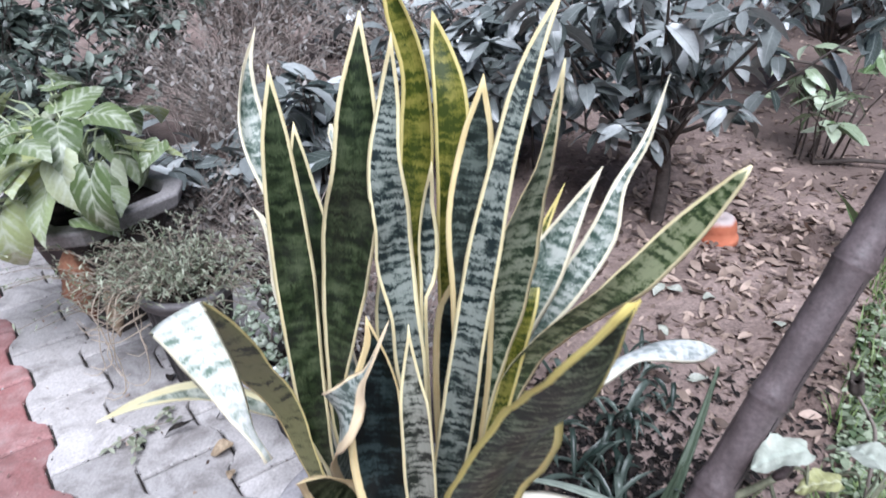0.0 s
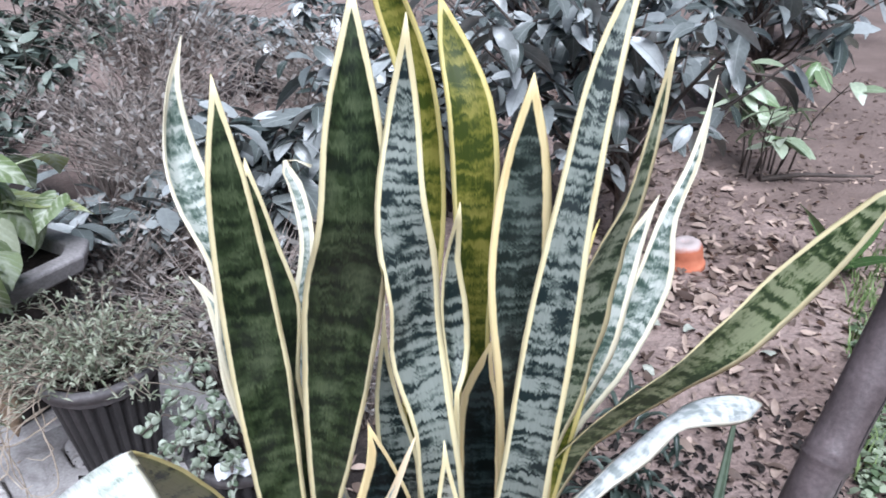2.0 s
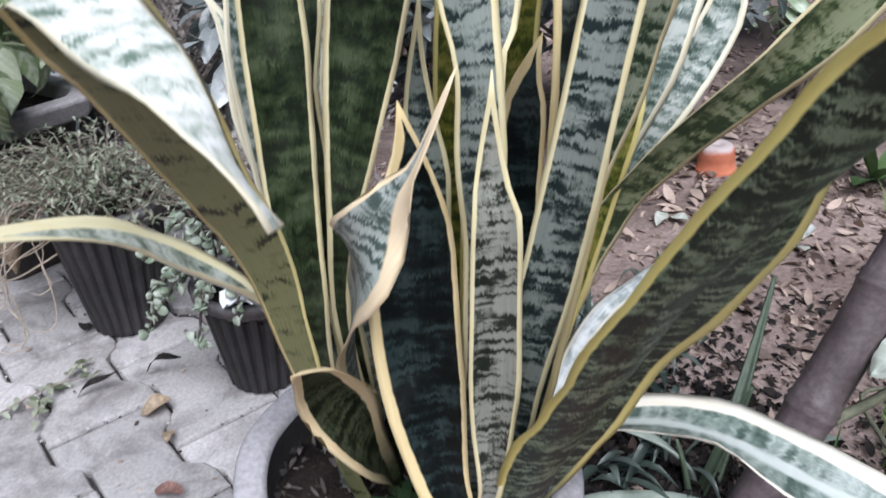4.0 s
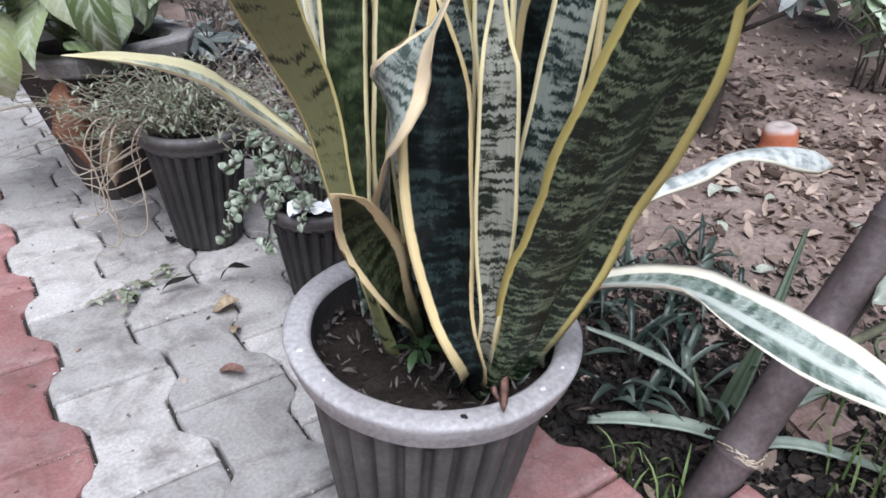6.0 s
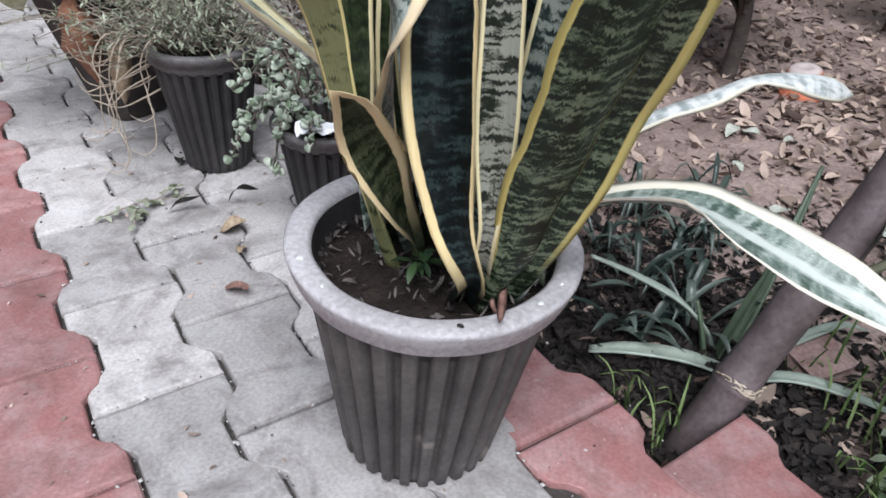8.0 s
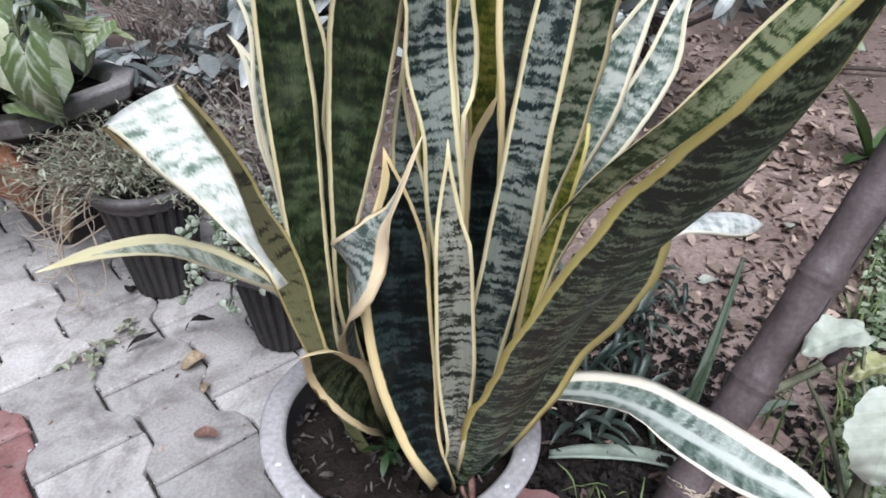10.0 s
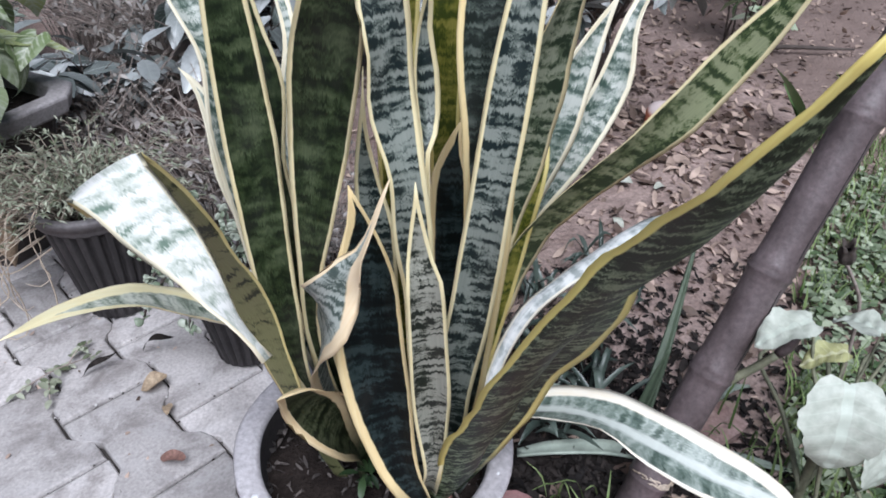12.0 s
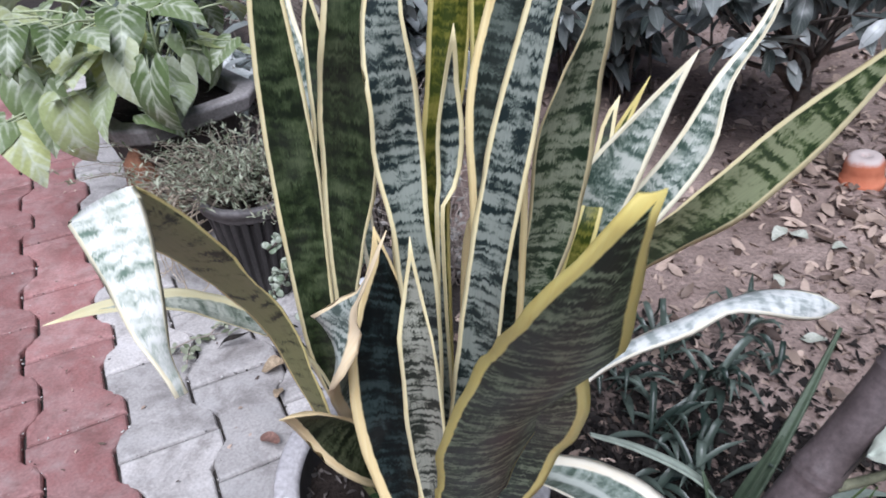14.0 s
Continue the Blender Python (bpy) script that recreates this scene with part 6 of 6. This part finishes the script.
def grass():
    rnd = random.Random(23)
    pile = Pile()
    made = 0
    while made < 6500:
        x, y = rnd.uniform(0.45, 2.6), rnd.uniform(0.45, 2.3)
        inside = x - 0.50 > (y - 0.62) * 0.62 and noise.noise((x * 3.1, y * 3.1, 4)) > -0.32
        if not inside or (x < 0.60 and rnd.random() < 0.5) or rnd.random() < ((x - 0.9) / 1.6) ** 2 + ((y - 1.2) / 1.3) ** 4 + 0.25 * noise.noise((x * 2, y * 2, 8)):
            continue
        h, a = rnd.uniform(0.02, 0.075), rnd.uniform(0, 6.28)
        c, s = math.cos(a), math.sin(a)
        w, lean, z = rnd.uniform(0.0014, 0.0032), rnd.uniform(0.2, 1.1) * h, ground_z(x, y) - 0.005
        p = np.array([x, y, z])
        side, out = np.array([-s, c, 0]) * w, np.array([c, s, 0]) * lean
        v = [p - side, p + side, p + out * 0.35 + (0, 0, h * 0.65) + side * 0.8, p + out * 0.35 + (0, 0, h * 0.65) - side * 0.8, p + out + (0, 0, h)]
        pile.add(v, [(0, 1, 2, 3), (3, 2, 4)])
        made += 1
    tagged(new("grass", pile.mesh("grass", M_GRASS)), "patchy short green grass beside the bamboo", "grass", "", "stuff")
    weeds = Pile()
    card = leaf_card(1.0, 0.7, 0.5, 0.15, 3)
    made = 0
    while made < 7500:
        x, y = rnd.uniform(0.5, 2.6), rnd.uniform(0.5, 2.2)
        if not (x - 0.52 > (y - 0.62) * 0.62) or noise.noise((x * 2.3, y * 2.3, 14)) < -0.1 or rnd.random() < ((x - 0.9) / 1.6) ** 2 + ((y - 1.2) / 1.3) ** 4:
            continue
        weeds.add(placed(card[0], x, y, ground_z(x, y) + rnd.uniform(0.005, 0.035), rnd.uniform(0, 6.28), rnd.uniform(-0.5, 0.5), 0, rnd.uniform(0.010, 0.030)), card[1], card[2])
        made += 1
    tagged(new("ground_weeds", weeds.mesh("ground_weeds", M_CLOVER)), "low small-leaved green weeds among grass", "weeds", "", "stuff")
    # long blades at the foot of the pole
    long = Pile()
    for i in range(90):
        x, y = (rnd.uniform(0.52, 0.88), rnd.uniform(0.66, 1.0)) if i > 14 else (rnd.uniform(0.24, 0.34), rnd.uniform(0.76, 0.86))
        a, h = rnd.uniform(0, 6.28), rnd.uniform(0.05, 0.14)
        c, s = math.cos(a) * h * 0.6, math.sin(a) * h * 0.6
        z = ground_z(x, y)
        v, f, uv = ribbon([(x, y, z, 0.004), (x + c * 0.4, y + s * 0.4, z + h * 0.7, 0.004), (x + c, y + s, z + h * 0.8, 0.0008)], 0.1, 6)
        long.add(v, f, uv)
    tagged(new("tall_grass", long.mesh("tall_grass", M_GRASS)), "long thin grass blades by the bamboo foot", "grass", "", "stuff")


grass()


def litter():
    rnd = random.Random(8)
    pile = Pile()
    cards = [leaf_card(1.0, w, b, fo) for w, b, fo in ((0.34, 1.2, 0.4), (0.42, -0.9, 0.2), (0.26, 1.8, 0.5), (0.5, 0.6, 0.3), (0.2, 0.5, 0.1))]
    made = 0
    while made < 6500:
        x, y = rnd.uniform(-0.6, 2.8), rnd.uniform(0.7, 5.0)
        u = x * EU[0] + y * EU[1]
        dense = math.exp(-(((x - 0.98) / 0.45) ** 2 + ((y - 2.15) / 0.75) ** 2))
        if u < 0.66 or rnd.random() > 0.22 + 0.78 * dense + 0.25 * (y < 1.7 and x < 1.1):
            continue
        c = rnd.choice(cards)
        s = rnd.uniform(0.018, 0.052) * (1 + 0.35 * dense)
        pile.add(placed(c[0], x, y, ground_z(x, y) + 0.004 + 0.014 * rnd.random() * dense, rnd.uniform(0, 6.28), rnd.uniform(-0.45, 0.45), rnd.uniform(-0.6, 0.6), s), c[1], c[2])
        made += 1
    tagged(new("leaf_litter", pile.mesh("leaf_litter", M_LITTER)), "dead brown leaves strewn over bare soil", "litter", "", "stuff")
    # rotted leaf mould along the paving's edge, blackened to carry the plants' shade
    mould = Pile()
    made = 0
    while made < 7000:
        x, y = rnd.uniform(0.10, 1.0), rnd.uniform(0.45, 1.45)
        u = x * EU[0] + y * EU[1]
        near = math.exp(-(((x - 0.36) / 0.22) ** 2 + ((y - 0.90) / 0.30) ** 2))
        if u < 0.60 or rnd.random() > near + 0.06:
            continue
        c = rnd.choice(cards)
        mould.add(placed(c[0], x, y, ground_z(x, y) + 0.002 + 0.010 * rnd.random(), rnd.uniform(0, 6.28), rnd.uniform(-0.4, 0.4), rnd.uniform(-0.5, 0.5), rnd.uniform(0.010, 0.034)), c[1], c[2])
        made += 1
    tagged(new("leaf_mould", mould.mesh("leaf_mould", M_MOULD)), "rotting leaf mould beside the paving, blackened by painted plant shade", "litter", "", "stuff")
    clods = Pile()
    base = bmesh.new()
    bmesh.ops.create_icosphere(base, subdivisions=1, radius=1.0)
    bv, bf = np.array([v.co[:] for v in base.verts]), [tuple(v.index for v in q.verts) for q in base.faces]
    base.free()
    for i in range(2600):
        x, y = rnd.uniform(-0.5, 2.4), rnd.uniform(0.75, 3.6)
        if x * EU[0] + y * EU[1] < 0.67:
            continue
        s = 0.0025 + 0.011 * rnd.random() ** 3
        jag = bv * (1 + 0.35 * np.array([[rnd.uniform(-1, 1)] for _ in bv])) * (s, s, s * 0.7)
        clods.add(jag + (x, y, ground_z(x, y) + s * 0.2), bf)
    tagged(new("soil_clods", clods.mesh("soil_clods", M_SOIL, False)), "crumbled clods of reddish-brown soil", "soil", "", "stuff")
    chips = Pile()
    for i in range(420):
        u, v = rnd.uniform(-0.9, 0.6), rnd.uniform(-2.4, -0.1)
        x, y = uv_xy(u, v)
        c = rnd.choice(cards)
        near = rnd.random() < 0.6
        chips.add(placed(c[0], x, y, 0.003, rnd.uniform(0, 6.28), rnd.uniform(-0.2, 0.2), rnd.uniform(-0.3, 0.3), rnd.uniform(0.004, 0.012 if near else 0.02)), c[1], c[2])
    tagged(new("paving_debris", chips.mesh("paving_debris", M_LITTER)), "tiny dry scraps scattered on the paving", "litter", "", "stuff")


litter()
PALE_LEAF = "pale round fallen leaf on the soil"
for i, (x, y, s, rz) in enumerate(((0.663, 1.398, 0.050, 80), (0.70, 1.78, 0.060, 30), (0.66, 1.83, 0.055, 140), (0.75, 1.74, 0.050, -60), (0.92, 1.60, 0.045, 20), (0.60, 1.62, 0.040, 200))):
    fallen_leaf(x, y, ground_z(x, y) + 0.004, s, M_LEAF_PALE, PALE_LEAF, i + 8, rz, 0.5, 0.6)


def bare_stick(x, y, rz, length):
    rnd = random.Random(2)
    pts = [(0, 0, 0), (length * 0.4, 0.02, 0.012), (length * 0.7, -0.01, 0.02), (length, 0.015, 0.01)]
    v, f = tube(pts, [0.010, 0.009, 0.007, 0.004], 7, 12)
    ob = new("stick", mesh_of("stick", v, f, M_BARK))
    ob.matrix_world = pose(x, y, ground_z(x, y) + 0.008, 0, 0, rz)
    tagged(ob, "dark dead stick lying on the soil", "stick")


bare_stick(1.45, 2.72, -12, 0.42)


def young_plant():
    thing = empty("seedling", 1.33, 2.02, -0.04, "young plant with long bright green leaves", "plant")
    card = leaf_card(1.0, 0.30, 0.45, 0.18, 10)
    for yaw, pitch, s in ((80, 70, 0.27), (-75, 52, 0.22), (130, 28, 0.21), (165, 48, 0.19), (-130, 40, 0.17), (20, 62, 0.18)):
        v = placed(card[0], 0, 0, -0.01, radians(yaw), radians(pitch), 0.2, s)
        part_mesh("leaf", mesh_of("leaf", v, card[1], M_SEEDLING, True, card[2]), thing)


young_plant()

# ---- paving blocks ----
make_pavers()


def joint_grit():
    """Crumbs of pale grit and dirt caught in the joints between the blocks."""
    rnd = random.Random(51)
    pale, dark = Pile(), Pile()
    shape = np.array([(1, 0, 0), (-1, 0.1, 0), (0, 1, 0.1), (0.1, -1, 0), (0, 0, 0.8), (0, 0, -0.8)])
    sides = [(0, 2, 4), (2, 1, 4), (1, 3, 4), (3, 0, 4), (2, 0, 5), (1, 2, 5), (3, 1, 5), (0, 3, 5)]
    for i in range(2200):
        c = rnd.randrange(-3, 6)
        along = rnd.uniform(-1.9, 0.2)
        u = -0.025 + PU * (c - 1)
        v = -1.061 + (0.125 if c % 2 else 0.0) + PV * math.floor((along + 1.061) / PV)
        if rnd.random() < 0.4:
            u, v = u + rnd.uniform(-0.07, 0.07), v + rnd.gauss(0, 0.0025)
        else:
            k = rnd.uniform(-0.5, 0.5)
            bulge = 0.016 if abs(k) > 0.3 else (-0.016 if abs(k) < 0.16 else 0.0)
            u, v = u + PU / 2 + bulge + rnd.gauss(0, 0.003), v + PV / 2 + k * PV
        x, y = uv_xy(u, v)
        if y > 1.75 or math.hypot(x + 0.034, y - 0.70) < 0.115:
            continue
        s = 0.0009 + 0.0026 * rnd.random() ** 3
        q = shape * s * np.array([[rnd.uniform(0.6, 1.4)] for _ in shape])
        (pale if rnd.random() < 0.55 else dark).add(q + (x, y, rnd.uniform(-0.006, 0.0015)), sides)
    tagged(new("joint_grit", pale.mesh("joint_grit", M_PALE_GRIT, False)), "pale grit crumbs caught in the paving joints", "grit", "", "stuff")
    tagged(new("joint_dirt", dark.mesh("joint_dirt", M_POTSOIL, False)), "dark dirt crumbs caught in the paving joints", "dirt", "", "stuff")


joint_grit()
